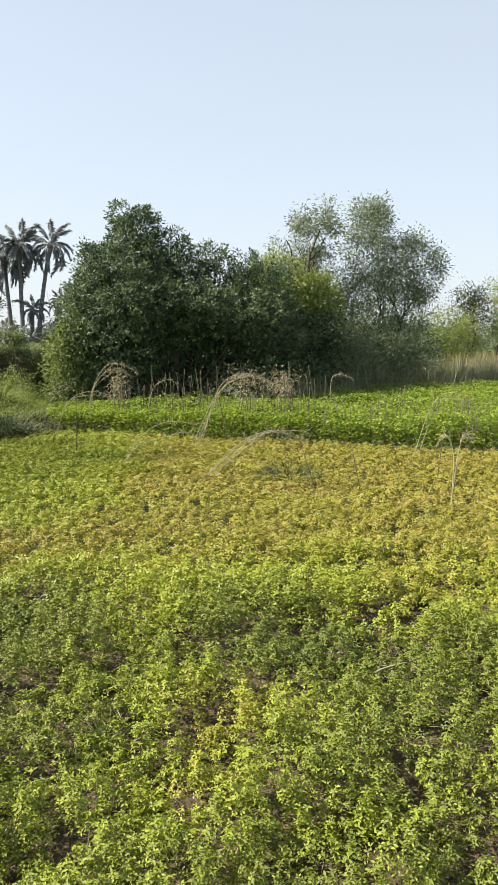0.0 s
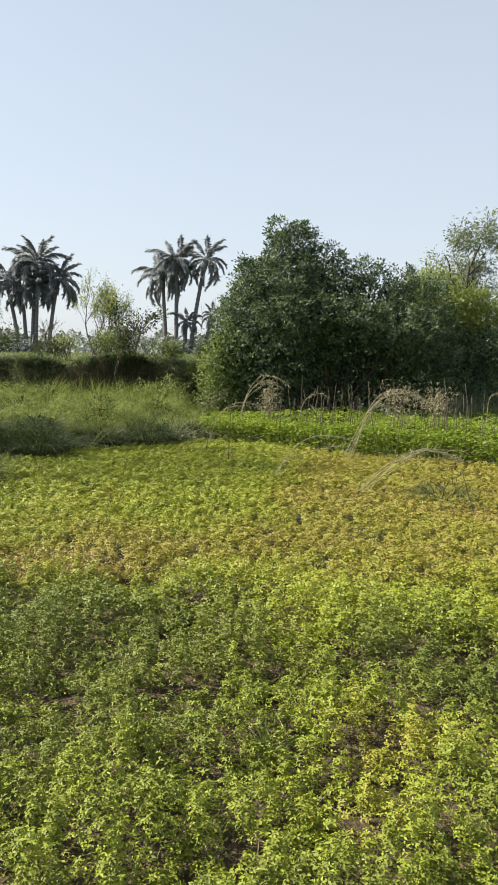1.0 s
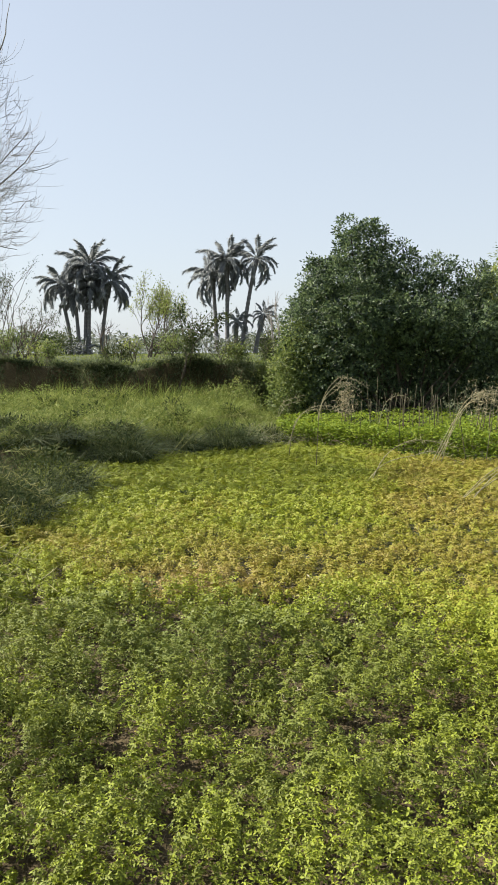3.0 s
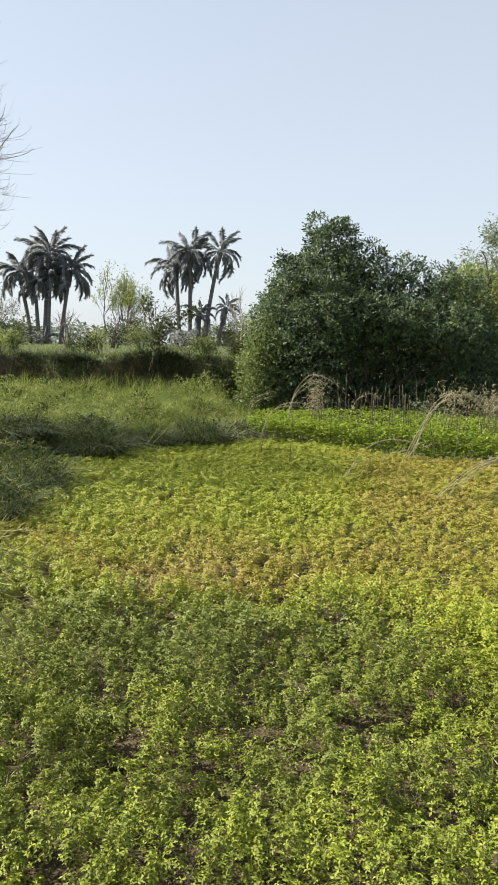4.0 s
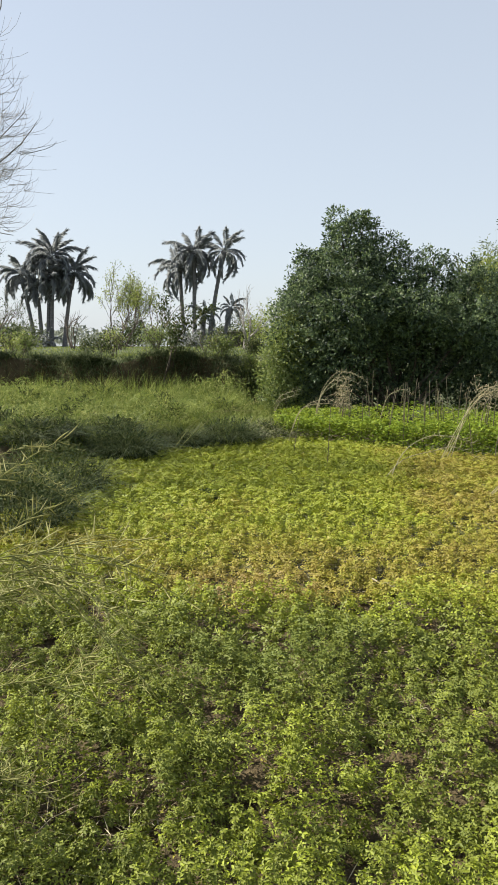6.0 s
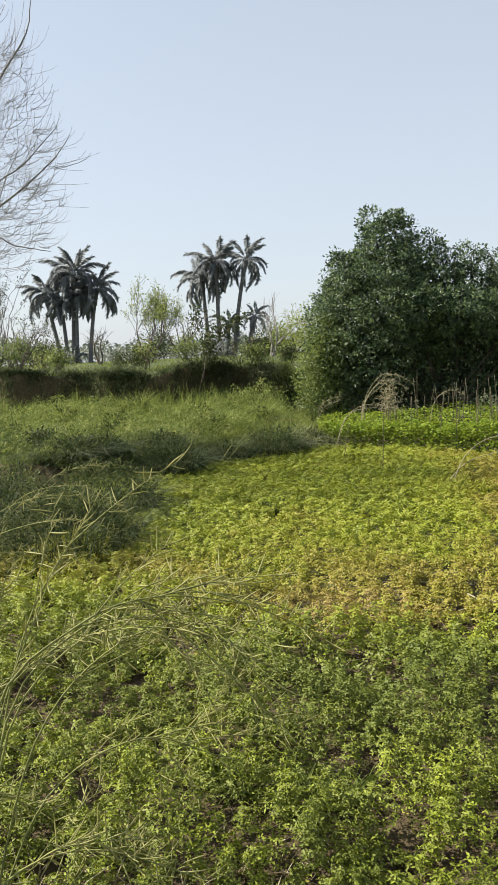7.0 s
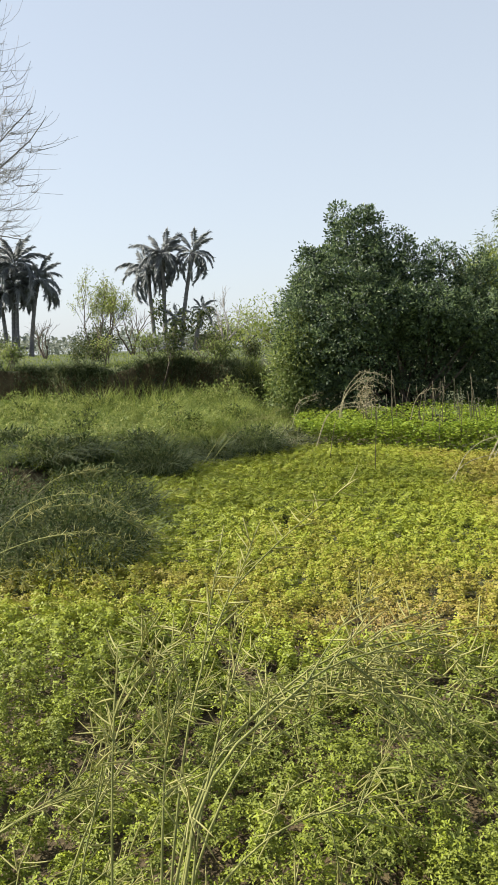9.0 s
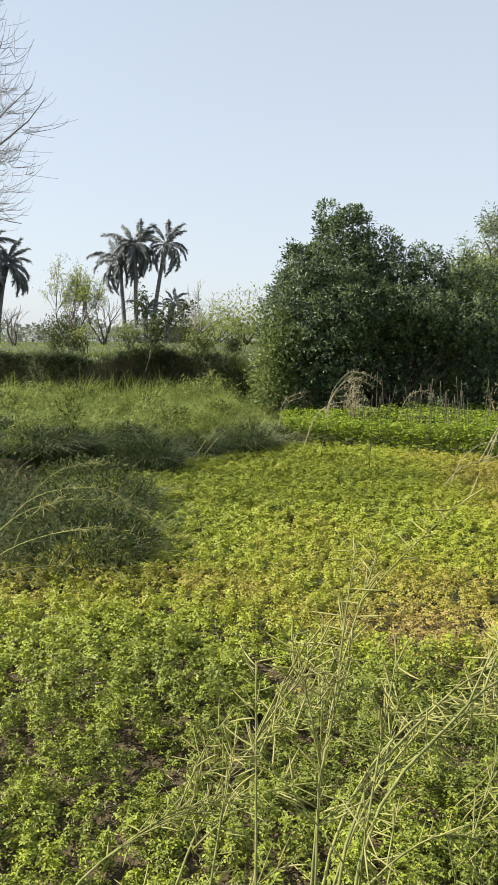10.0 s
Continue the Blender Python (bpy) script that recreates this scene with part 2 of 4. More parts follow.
def value_noise(x, y, scale, seed=0):
    """Smooth noise from 0 to 1 over the plan."""
    x, y = np.asarray(x, float) * scale + 57.3 * seed, np.asarray(y, float) * scale - 31.7 * seed
    i, j = np.floor(x), np.floor(y)
    u, v = x - i, y - j
    u, v = u * u * (3 - 2 * u), v * v * (3 - 2 * v)
    h = lambda a, b: np.modf(np.abs(np.sin(a * 127.1 + b * 311.7 + seed * 17.0) * 43758.5453))[0]
    return (h(i, j) * (1 - u) + h(i + 1, j) * u) * (1 - v) + (h(i, j + 1) * (1 - u) + h(i + 1, j + 1) * u) * v


def smooth(a, b, x):
    t = np.clip((np.asarray(x, float) - a) / (b - a), 0, 1)
    return t * t * (3 - 2 * t)


# ---- the lie of the land ----
def border(x):
    """Far edge of the clover, where the taller crop begins."""
    return 10.75 - 0.43 * np.asarray(x, float) + 0.10 * np.sin(np.asarray(x, float) * 2.1)


def west_edge(y):
    """Western edge of the clover, along the weeds."""
    return np.interp(y, [0, 3.0, 4.7, 6.6, 7.6, 9.0, 10.3, 12.6], [-6.8, -6.6, -5.6, -4.5, -5.6, -6.2, -5.2, -3.9])


def bank_line(x):
    x = np.asarray(x, float)
    return 16.2 + 0.30 * np.sin(x * 0.9) + 0.08 * np.sin(x * 2.3 + 1.0) + 0.03 * np.sin(x * 5.1) + 0.05 * (x + 8) + 0.35 * np.sin(x * 1.9 + 0.7)


def land(x, y):
    x, y = np.asarray(x, float), np.asarray(y, float)
    lift = smooth(0.0, 0.30, y - bank_line(x) + 0.16 * (value_noise(x, y, 1.7, 13) - 0.5) + 0.14 * (value_noise(x, y, 4.1, 17) - 0.5)) * smooth(-3.6, -5.2, x + 0.02 * (y - 17))
    z = (1.36 + 0.15 * smooth(20, 40, y) + 0.34 * (value_noise(x, y, 0.8, 44) - 0.5) * smooth(19, 16, y)) * lift
    ledge = 0.30 * smooth(0.0, 0.32, west_edge(np.clip(y, 0, 12.6)) - x + 0.3 * (value_noise(x, y, 1.6, 16) - 0.5)) * smooth(8.6, 9.3, y) * smooth(13.4, 12.2, y + 0.6 * x + 3)
    ledge = np.maximum(ledge, 0.30 * smooth(8.75, 8.95, y + 0.25 * np.sin(x * 1.7)) * smooth(-5.9, -6.5, x))
    ledge = np.maximum(ledge, 0.26 * smooth(0.3, 1.0, west_edge(np.clip(y, 0, 12.6)) - x) * smooth(11.0, 12.5, y))
    z = z + ledge * (1 - lift) * (0.8 + 0.4 * value_noise(x, y, 0.9, 3))
    z = z + 0.03 * (value_noise(x, y, 2.5, 1) - 0.5) + 0.06 * (value_noise(x, y, 0.35, 2) - 0.5) * smooth(12, 20, y)
    return z


def spaced(lo, hi, step, far, growth=1.22):
    inner = list(np.arange(lo, hi + 1e-6, step))
    a, b, s = [lo], [hi], step
    while b[-1] < far:
        s *= growth
        a.append(a[-1] - s)
        b.append(b[-1] + s)
    return np.array(a[:0:-1] + inner + b[1:])


gx, gy = spaced(-13, 3, 0.16, 2500), spaced(4, 18.5, 0.12, 2500)
X, Y = np.meshgrid(gx, gy)
nx, ny = len(gx), len(gy)
idx = np.arange(nx * ny).reshape(ny, nx)
quads = np.stack([idx[:-1, :-1], idx[:-1, 1:], idx[1:, 1:], idx[1:, :-1]], -1).reshape(-1, 4)
bare = np.exp(-((X + 7.4) ** 2 / 1.6 + (Y - 9.0) ** 2 / 0.25)) + smooth(-5.4, -4.6, X) * smooth(-2.5, -3.6, X) * smooth(17, 19, Y) * smooth(30, 26, Y)
face = west_edge(np.clip(Y, 0, 12.6)) - X
grown = -0.8 * np.exp(-((face - 0.15) / 0.22) ** 2) * smooth(8.6, 9.0, Y) + smooth(12, 18, Y) * 0.9 + 0.75 * smooth(4.0, 6.0, Y) * smooth(13, 12, Y) * smooth(0.1, -0.1, face) + 0.55 * smooth(0.0, 0.8, west_edge(np.clip(Y, 0, 12.6)) - X) - 1.2 * bare - 1.5 * smooth(-0.6, -0.1, Y - bank_line(X)) * smooth(0.42, 0.3, Y - bank_line(X)) * smooth(-4.3, -5.0, X)
ground = solid("ground", [(np.stack([X, Y, land(X, Y)], -1).reshape(-1, 3), np.concatenate([quads[:, [0, 1, 2]], quads[:, [0, 2, 3]]]))],
               SOIL, None, "dry brown loam with straw litter and grass", {"grown": np.clip(grown, 0, 1).ravel()}, True)
tagged(ground, category="ground", kind="structure")


def on_land(x, y, lift=0.0):
    return np.stack([x, y, land(x, y) + lift], 1)


# ---- the clover field ----
def ripeness(x, y):
    """0 fresh green, 1 dry brown."""
    spot = lambda cx, cy, rx, ry: np.exp(-(((x - cx) / rx) ** 2 + ((y - cy) / ry) ** 2))
    wob = 0.9 * (value_noise(x, y, 0.8, 15) - 0.5) + 0.4 * (value_noise(x, y, 2.6, 19) - 0.5)
    lime = smooth(-0.7, -1.9, x + 0.10 * (y - 8) + wob) * smooth(5.2, 7.0, y + 1.6 * wob)
    yellow = smooth(3.5, 5.7, y + 0.9 * (value_noise(x, y, 0.9, 5) - 0.5)) * (0.9 - 0.3 * spot(-4.0, 6.6, 0.8, 1.2)) * (1 - lime)
    r = 0.21 + 0.39 * yellow + 0.13 * lime - 0.06 * smooth(1.6, 0.4, x - west_edge(y)) * smooth(5.0, 6.0, y) + 0.10 * (value_noise(x, y, 1.6, 6) - 0.5) * (1 - 0.5 * lime) + 0.10 * (value_noise(x, y, 5.0, 7) - 0.5)
    r = r + 0.46 * spot(-2.35, 4.5, 0.75, 0.33) + 0.25 * spot(1.0, 4.0, 0.7, 0.5) + 0.3 * spot(-0.04, 2.65, 0.30, 0.25) + 0.2 * spot(-0.16, 2.2, 0.2, 0.15) - 0.07 * spot(-4.2, 4.2, 0.9, 0.8)
    r = r - 0.16 * spot(0.6, 3.3, 0.8, 0.25) - 0.12 * spot(-2.0, 3.3, 0.6, 0.5) + 0.02 * smooth(-2.9, -3.6, x) * smooth(6.5, 4.5, y)
    return r


def clover_patch(name, y0, y1, plants, leaves, leaflet, label, wings=False, fingers=3, under=200, plain=True):
    """Low domed plants set close together in lumps, each of many leaves with three leaflets."""
    x0, x1 = (-7.0, 9.0) if wings else (-3.0 - 0.48 * y1, 0.3 + 0.37 * y1)

    def inside(x, y):
        ok = (y < border(x) - 0.05) & (x > west_edge(y) - 0.5 * value_noise(x, y, 2.0, 4))
        return ok & (((x > -2.9 - 0.47 * y) & (x < 0.25 + 0.36 * y)) != wings) if y0 > 0 else ok

    m = int(plants * (x1 - x0) * (y1 - y0))
    px, py = rng.uniform(x0, x1, m), rng.uniform(y0, y1, m)
    lump = 0.40 * value_noise(px, py, 2.4, 8) + 0.40 * value_noise(px, py, 5.5, 9) + 0.20 * value_noise(px, py, 13.0, 10)
    lush = smooth(5.6, 4.2, py + 0.9 * (value_noise(px, py, 0.9, 5) - 0.5))
    dry = np.clip(ripeness(px, py), 0, 1)
    keep = inside(px, py) & (lump > (0.22 - 0.10 * smooth(-2.2, -3.0, px) + 0.08 * rng.uniform(-1, 1, m)) * lush + 0.10 * (dry > 0.6))
    px, py, lump, lush, dry = px[keep], py[keep], lump[keep], lush[keep], dry[keep]
    k = len(px)
    tall = (lush * (0.04 + 0.16 * smooth(0.28, 0.72, lump)) + (1 - lush) * (0.07 + 0.05 * lump)) * (1.1 - 0.4 * smooth(0.45, 0.8, dry)) * rng.uniform(0.6, 1.4, k)
    wide = rng.uniform(0.026, 0.054, k) * (0.8 + 0.4 * lump) * (300 / plants) ** 0.5
    tint = rng.normal(0, 0.035, k)
    x, y, tall, wide, tint = (np.repeat(a, leaves) for a in (px, py, tall, wide, tint))
    n = len(x)
    q, az = np.sqrt(rng.uniform(0, 1, n)), rng.uniform(0, 2 * np.pi, n)
    x, y = x + np.cos(az) * q * wide, y + np.sin(az) * q * wide
    deep = rng.uniform(0, 1, n) ** 3.0
    ripe = np.clip(ripeness(x, y) + tint, -0.3, 1)
    h = tall * (1.0 - 0.42 * q ** 2) * (1.0 - 0.75 * deep) + 0.012
    c = on_land(x, y) + np.stack([0 * x, 0 * x, h], 1)
    az2 = rng.uniform(0, 2 * np.pi, n)
    face = unit(UP + 0.5 * rng.normal(size=(n, 3)) + 1.1 * q[:, None] * np.stack([np.cos(az), np.sin(az), 0 * az], 1))
    P, D, T, R = [], [], [], []
    for j in range(fingers):
        a = az2 + j * 2.1 + rng.normal(0, 0.2, n)
        d = np.stack([np.cos(a), np.sin(a), rng.uniform(-0.25, 0.5, n)], 1)
        d = d - face * (d * face).sum(1, keepdims=True) * 0.8
        P.append(c), D.append(d), T.append(face), R.append(ripe)
    P, D, T, R = np.concatenate(P), np.concatenate(D), np.concatenate(T), np.concatenate(R)
    size = leaflet * rng.uniform(0.7, 1.3, len(P)) * (1.1 - 0.30 * R)
    # old leaves low over the soil
    w = int(under * (x1 - x0) * (y1 - y0))
    ux, uy = rng.uniform(x0, x1, w), rng.uniform(y0, y1, w)
    low = inside(ux, uy)
    ux, uy = ux[low], uy[low]
    w = len(ux)
    a = rng.uniform(0, 2 * np.pi, w)
    P = np.concatenate([P, on_land(ux, uy, 0.008) + np.stack([0 * ux, 0 * ux, rng.uniform(0, 0.02, w)], 1)])
    D = np.concatenate([D, np.stack([np.cos(a), np.sin(a), rng.uniform(-0.1, 0.4, w)], 1)])
    T = np.concatenate([T, unit(UP + 0.4 * rng.normal(size=(w, 3)))])
    R = np.concatenate([R, np.clip(ripeness(ux, uy) + 0.30, -0.2, 1)])
    size = np.concatenate([size, leaflet * rng.uniform(0.8, 1.5, w)])
    v, f = leaf_set(P, D, size, size * (0.66 if plain else 0.5), 0.35, 0.15, plain, T)
    ob = solid(name, [(v, f)], CLOVER, None, label, {"ripe": np.repeat(R, 3 if plain else 4)})
    return tagged(ob, category="clover", kind="stuff")


clover_patch("clover_field", 1.6, 3.6, 360, 28, 0.0145, "fresh green clover with gaps of bare soil", under=350, plain=False)
clover_patch("clover_field", 3.6, 6.4, 330, 19, 0.0185, "clover turning yellow with a brown patch", under=300)
clover_patch("clover_field", 6.4, 13.0, 290, 14, 0.0240, "thick yellow-green clover up to the crop border", under=200)
clover_patch("clover_field", -2.5, 1.6, 90, 12, 0.045, "fresh green clover beside the path", True, 1, 120)
clover_patch("clover_field", 1.6, 12.0, 70, 12, 0.05, "yellow-green clover stretching to the sides", True, 1, 100)

# straw lying between the clover plants
n = 26000
x, y = rng.uniform(-5, 3.2, n), 0.8 + 6.0 * rng.uniform(0, 1, n) ** 1.4
ok = (value_noise(x, y, 3.2, 8) * 0.6 + value_noise(x, y, 9.0, 9) * 0.4 < 0.47) | (ripeness(x, y) > 0.72)
x, y = x[ok], y[ok]
a = rng.uniform(0, 2 * np.pi, len(x))
v, f = leaf_set(on_land(x, y, 0.012) + np.stack([0 * x, 0 * x, rng.uniform(0, 0.05, len(x))], 1), np.stack([np.cos(a), np.sin(a), rng.normal(0, 0.25, len(x))], 1),
                rng.uniform(0.03, 0.12, len(x)), 0.0035, 0.2, 0.05)
tagged(solid("straw_litter", [(v, f)], STRAW, None, "pale dry straw bits scattered over the soil"), category="straw", kind="stuff")

# ---- the taller crop behind ----
n = 190000
x, y = rng.uniform(-4.6, 9.5, n), rng.uniform(6.5, 20.5, n)
y[:45000] = border(x[:45000]) + 0.04 + 0.5 * rng.uniform(0, 1, 45000)
far_edge = np.interp(x, [-4, -1, 1.2, 3, 6, 13], [14.6, 15.0, 15.4, 17.8, 19.2, 20.5])
keep = (y > border(x)) & (y < far_edge) & (x > np.interp(y, [11, 13, 16], [-3.1, -3.6, -3.5]))
x, y = x[keep], y[keep]
n = len(x)
top = (0.26 + 0.12 * value_noise(x, y, 1.3, 12) + 0.12 * value_noise(x, y, 6.0, 18)) * smooth(-0.12, 0.16, y - border(x) + 0.2 * (value_noise(x, y, 3.0, 14) - 0.5)) + 0.05
c = on_land(x, y) + np.stack([0 * x, 0 * x, top * (1 - np.where(y - border(x) < 0.4, 0.95 * rng.uniform(0, 1, n) ** 1.1, 0.75 * rng.uniform(0, 1, n) ** 2.2))], 1)
a = rng.uniform(0, 2 * np.pi, n)
size = rng.uniform(0.034, 0.064, n)
v, f = leaf_set(c, np.stack([np.cos(a), np.sin(a), rng.uniform(-0.3, 0.7, n)], 1), size, size * 0.62, 0.3, 0.2)
tagged(solid("crop_plot", [(v, f)], CROP, None, "dense bright green knee-high leafy crop"), category="crop", kind="stuff")


x = rng.uniform(-0.4, 6.5, 1500)
y = border(x) + rng.normal(0, 0.09, len(x))
a = rng.normal(0, 0.9, len(x))
v, f = leaf_set(on_land(x, y, 0.02) + np.stack([0 * x, 0 * x, rng.uniform(0, 0.10, len(x))], 1), np.stack([np.cos(a), np.sin(a), rng.normal(0, 0.3, len(x))], 1), rng.uniform(0.06, 0.26, len(x)), 0.007, 0.2, 0.05)
tagged(solid("straw_litter", [(v, f)], REED, None, "dry stalks lying along the edge of the crop"), category="straw", kind="stuff")

# ---- rough grass on the western side and on the bank ----
def grass_area(name, n, x0, x1, y0, y1, inside, height, width, label, material=GRASS, clump=1.6, bend=(0.2, 1.0), segs=3, wind=None):
    x, y = rng.uniform(x0, x1, n), rng.uniform(y0, y1, n)
    keep = inside(x, y)
    x, y = x[keep], y[keep]
    k = value_noise(x, y, clump, 21) * 0.65 + value_noise(x, y, clump * 3.1, 22) * 0.35
    h = height * (0.45 + 0.95 * k) * rng.uniform(0.6, 1.2, len(x))
    heading = rng.uniform(0, 2 * np.pi, len(x)) if wind is None else rng.normal(wind, 1.1, len(x))
    v, f = blade_set(on_land(x, y), heading, h, width * rng.uniform(0.6, 1.4, len(x)), rng.uniform(*bend, len(x)), segs)
    return tagged(solid(name, [(v, f)], material, None, label), category="grass", kind="stuff")


def tussocks(name, count, per, x0, x1, y0, y1, inside, height, width, label, material=GRASS, radius=0.13):
    x, y = rng.uniform(x0, x1, count), rng.uniform(y0, y1, count)
    keep = inside(x, y)
    x, y = x[keep], y[keep]
    tall = height * (0.45 + 1.1 * value_noise(x, y, 0.8, 25)) * rng.uniform(0.6, 1.3, len(x)) * (0.75 + 1.15 * smooth(11, 15.5, y))
    lean = rng.normal(0.3, 1.2, len(x))
    X, Y, H, W = (np.repeat(a, per) for a in (x, y, tall, lean))
    a, q = rng.uniform(0, 2 * np.pi, len(X)), np.abs(rng.normal(0, radius, len(X)))
    bx, by = X + np.cos(a) * q, Y + np.sin(a) * q
    heading = np.where(rng.uniform(size=len(X)) < 0.55, a, W + rng.normal(0, 0.5, len(X)))
    v, f = blade_set(on_land(bx, by), heading, H * rng.uniform(0.55, 1.15, len(X)), width * rng.uniform(0.6, 1.4, len(X)), rng.uniform(0.25, 1.25, len(X)), 2)
    return tagged(solid(name, [(v, f)], material, None, label), category="grass", kind="stuff")


HOLLOWS = ((-4.95, 9.5, 0.34), (-4.3, 10.35, 0.28), (-6.3, 8.8, 0.4), (-7.6, 8.75, 0.4), (-5.5, 12.0, 0.25), (-6.9, 12.6, 0.3))
hollow = lambda x, y: sum(np.exp(-(((x - a) / c) ** 2 + ((y - b) / (0.6 * c)) ** 2)) for a, b, c in HOLLOWS) > 0.4
west = lambda x, y: ~hollow(x, y) & (x < west_edge(np.clip(y, 0, 12.6)) + 0.1) & (y < bank_line(x) - 0.25) & (y > 8.8 - 0.4 * (x < -6.5))
tussocks("rough_grass", 1200, 40, -13, -3.4, 5.5, 16.6, west, 0.25, 0.012, "tall tangled green grass in leaning tufts")
grass_area("rough_grass", 9000, -13, -3.4, 5.5, 17.5, west, 0.24, 0.009, "tall tangled green grass with dry blades", wind=0.3)
n = 100000
x, y = rng.uniform(-12, -3.6, n), rng.uniform(8.2, 16.6, n)
lump = value_noise(x, y, 1.1, 26) * 0.35 + value_noise(x, y, 2.9, 27) * 0.35 + value_noise(x, y, 6.0, 28) * 0.3
ok = west(x, y) & (lump > 0.38 + 0.06 * rng.normal(size=n))
x, y, lump = x[ok], y[ok], lump[ok]
h = (1.25 * np.clip(lump - 0.36, 0, 1) + 0.15 * smooth(13, 15.5, y)) * (1 - 0.8 * rng.uniform(0, 1, len(x)) ** 2.2)
c = on_land(x, y) + np.stack([0 * x, 0 * x, h + 0.02], 1)
v, f = leaf_set(c, rng.normal(size=(len(x), 3)) + 0.5 * UP, rng.uniform(0.04, 0.09, len(x)), rng.uniform(0.012, 0.026, len(x)))
tagged(solid("meadow_weeds", [(v, f)], MEADOW, None, "low leafy weeds growing through the rough grass"), category="weeds", kind="stuff")
grass_area("rough_grass", 12000, -4.9, -2.8, 12.0, 17.5, lambda x, y: x < np.interp(y, [12, 14, 17.5], [-3.7, -4.1, -3.4]), 0.5, 0.011, "grass beside the crop under the bushes")
grass_area("bank_grass", 12000, -24, -4.3, 15.9, 18.5, lambda x, y: y > bank_line(x) + 0.40 + 0.5 * (value_noise(x, y, 1.1, 33) > 0.62), 0.17, 0.012, "grass along the top of the earth bank", bend=(0.4, 1.3))
grass_area("bank_grass", 13000, -45, -3.0, 18, 45, lambda x, y: value_noise(x, y, 0.5, 30) > 0.25, 0.13, 0.03, "short grass on the raised field", segs=2)

# taller tufts at the foot of the bank
m = 420
x = rng.uniform(-15, -4.6, m)
y = bank_line(x) - rng.uniform(0.1, 1.5, m)
ok = value_noise(x, y, 1.1, 38) + 0.15 * rng.normal(size=m) > 0.45
x, y = x[ok], y[ok]
X, Y, H = (np.repeat(a, 16) for a in (x, y, rng.uniform(0.35, 0.85, len(x)) * (0.6 + 0.7 * value_noise(x, y, 0.6, 39))))
a = rng.uniform(0, 2 * np.pi, len(X))
v, f = blade_set(on_land(X + rng.normal(0, 0.10, len(X)), Y + rng.normal(0, 0.08, len(X))), a, H * rng.uniform(0.5, 1.2, len(X)), 0.014, rng.uniform(0.1, 0.7, len(X)), 3)
tagged(solid("rough_grass", [(v, f)], GRASS, None, "tall upright grass tufts at the foot of the earth bank"), category="grass", kind="stuff")

# tufts that droop over the lip of the bank
m = 900
x = rng.uniform(-18, -4.5, m)
x = x[value_noise(x, 0 * x, 1.3, 34) + 0.22 * rng.normal(size=len(x)) > 0.38]
y = bank_line(x) + rng.uniform(-0.05, 0.5, len(x))
tall = 0.50 * (0.5 + 0.9 * value_noise(x, y, 1.0, 35))
X, Y, H = (np.repeat(a, 17) for a in (x, y, tall))
bx, by = X + rng.normal(0, 0.12, len(X)), Y + rng.normal(0, 0.10, len(X))
v, f = blade_set(on_land(bx, by), rng.normal(-1.2, 1.1, len(X)), H * rng.uniform(0.4, 1.3, len(X)), 0.014, rng.uniform(0.6, 1.9, len(X)), 3)
tagged(solid("bank_grass", [(v, f)], DARK_GRASS, None, "long grass drooping over the earth bank"), category="grass", kind="stuff")
x = rng.uniform(-16, -4.4, 46000)
y = bank_line(x) + rng.uniform(-0.45, 0.5, len(x))
ok = value_noise(x, y, 2.2, 36) * 0.6 + value_noise(x, y, 6.0, 37) * 0.4 > 0.40
x, y = x[ok], y[ok]
c = on_land(x, y) + rng.uniform(0, 0.14, len(x))[:, None] * np.array([0.1, -0.5, 0.9])
v, f = leaf_set(c, rng.normal(size=(len(x), 3)) + np.array([0, -0.5, -0.5]), rng.uniform(0.05, 0.13, len(x)), rng.uniform(0.012, 0.03, len(x)))
tagged(solid("bank_scrub", [(v, f)], DARK_GRASS, None, "dark scrubby weeds and dry grass on the face of the earth bank"), category="weeds", kind="stuff")
y = rng.uniform(8.9, 12.6, 150)
x = west_edge(y) - rng.uniform(0.12, 0.5, 150)
X, Y, H = (np.repeat(a, 20) for a in (x, y, rng.uniform(0.2, 0.42, 150)))
bx, by = X + rng.normal(0, 0.10, len(X)), Y + rng.normal(0, 0.10, len(X))
v, f = blade_set(on_land(bx, by), rng.normal(-0.6, 0.9, len(X)), H * rng.uniform(0.5, 1.3, len(X)), 0.011, rng.uniform(0.7, 1.7, len(X)), 4)
tagged(solid("rough_grass", [(v, f)], GRASS, None, "grass drooping over the small ledge beside the clover"), category="grass", kind="stuff")


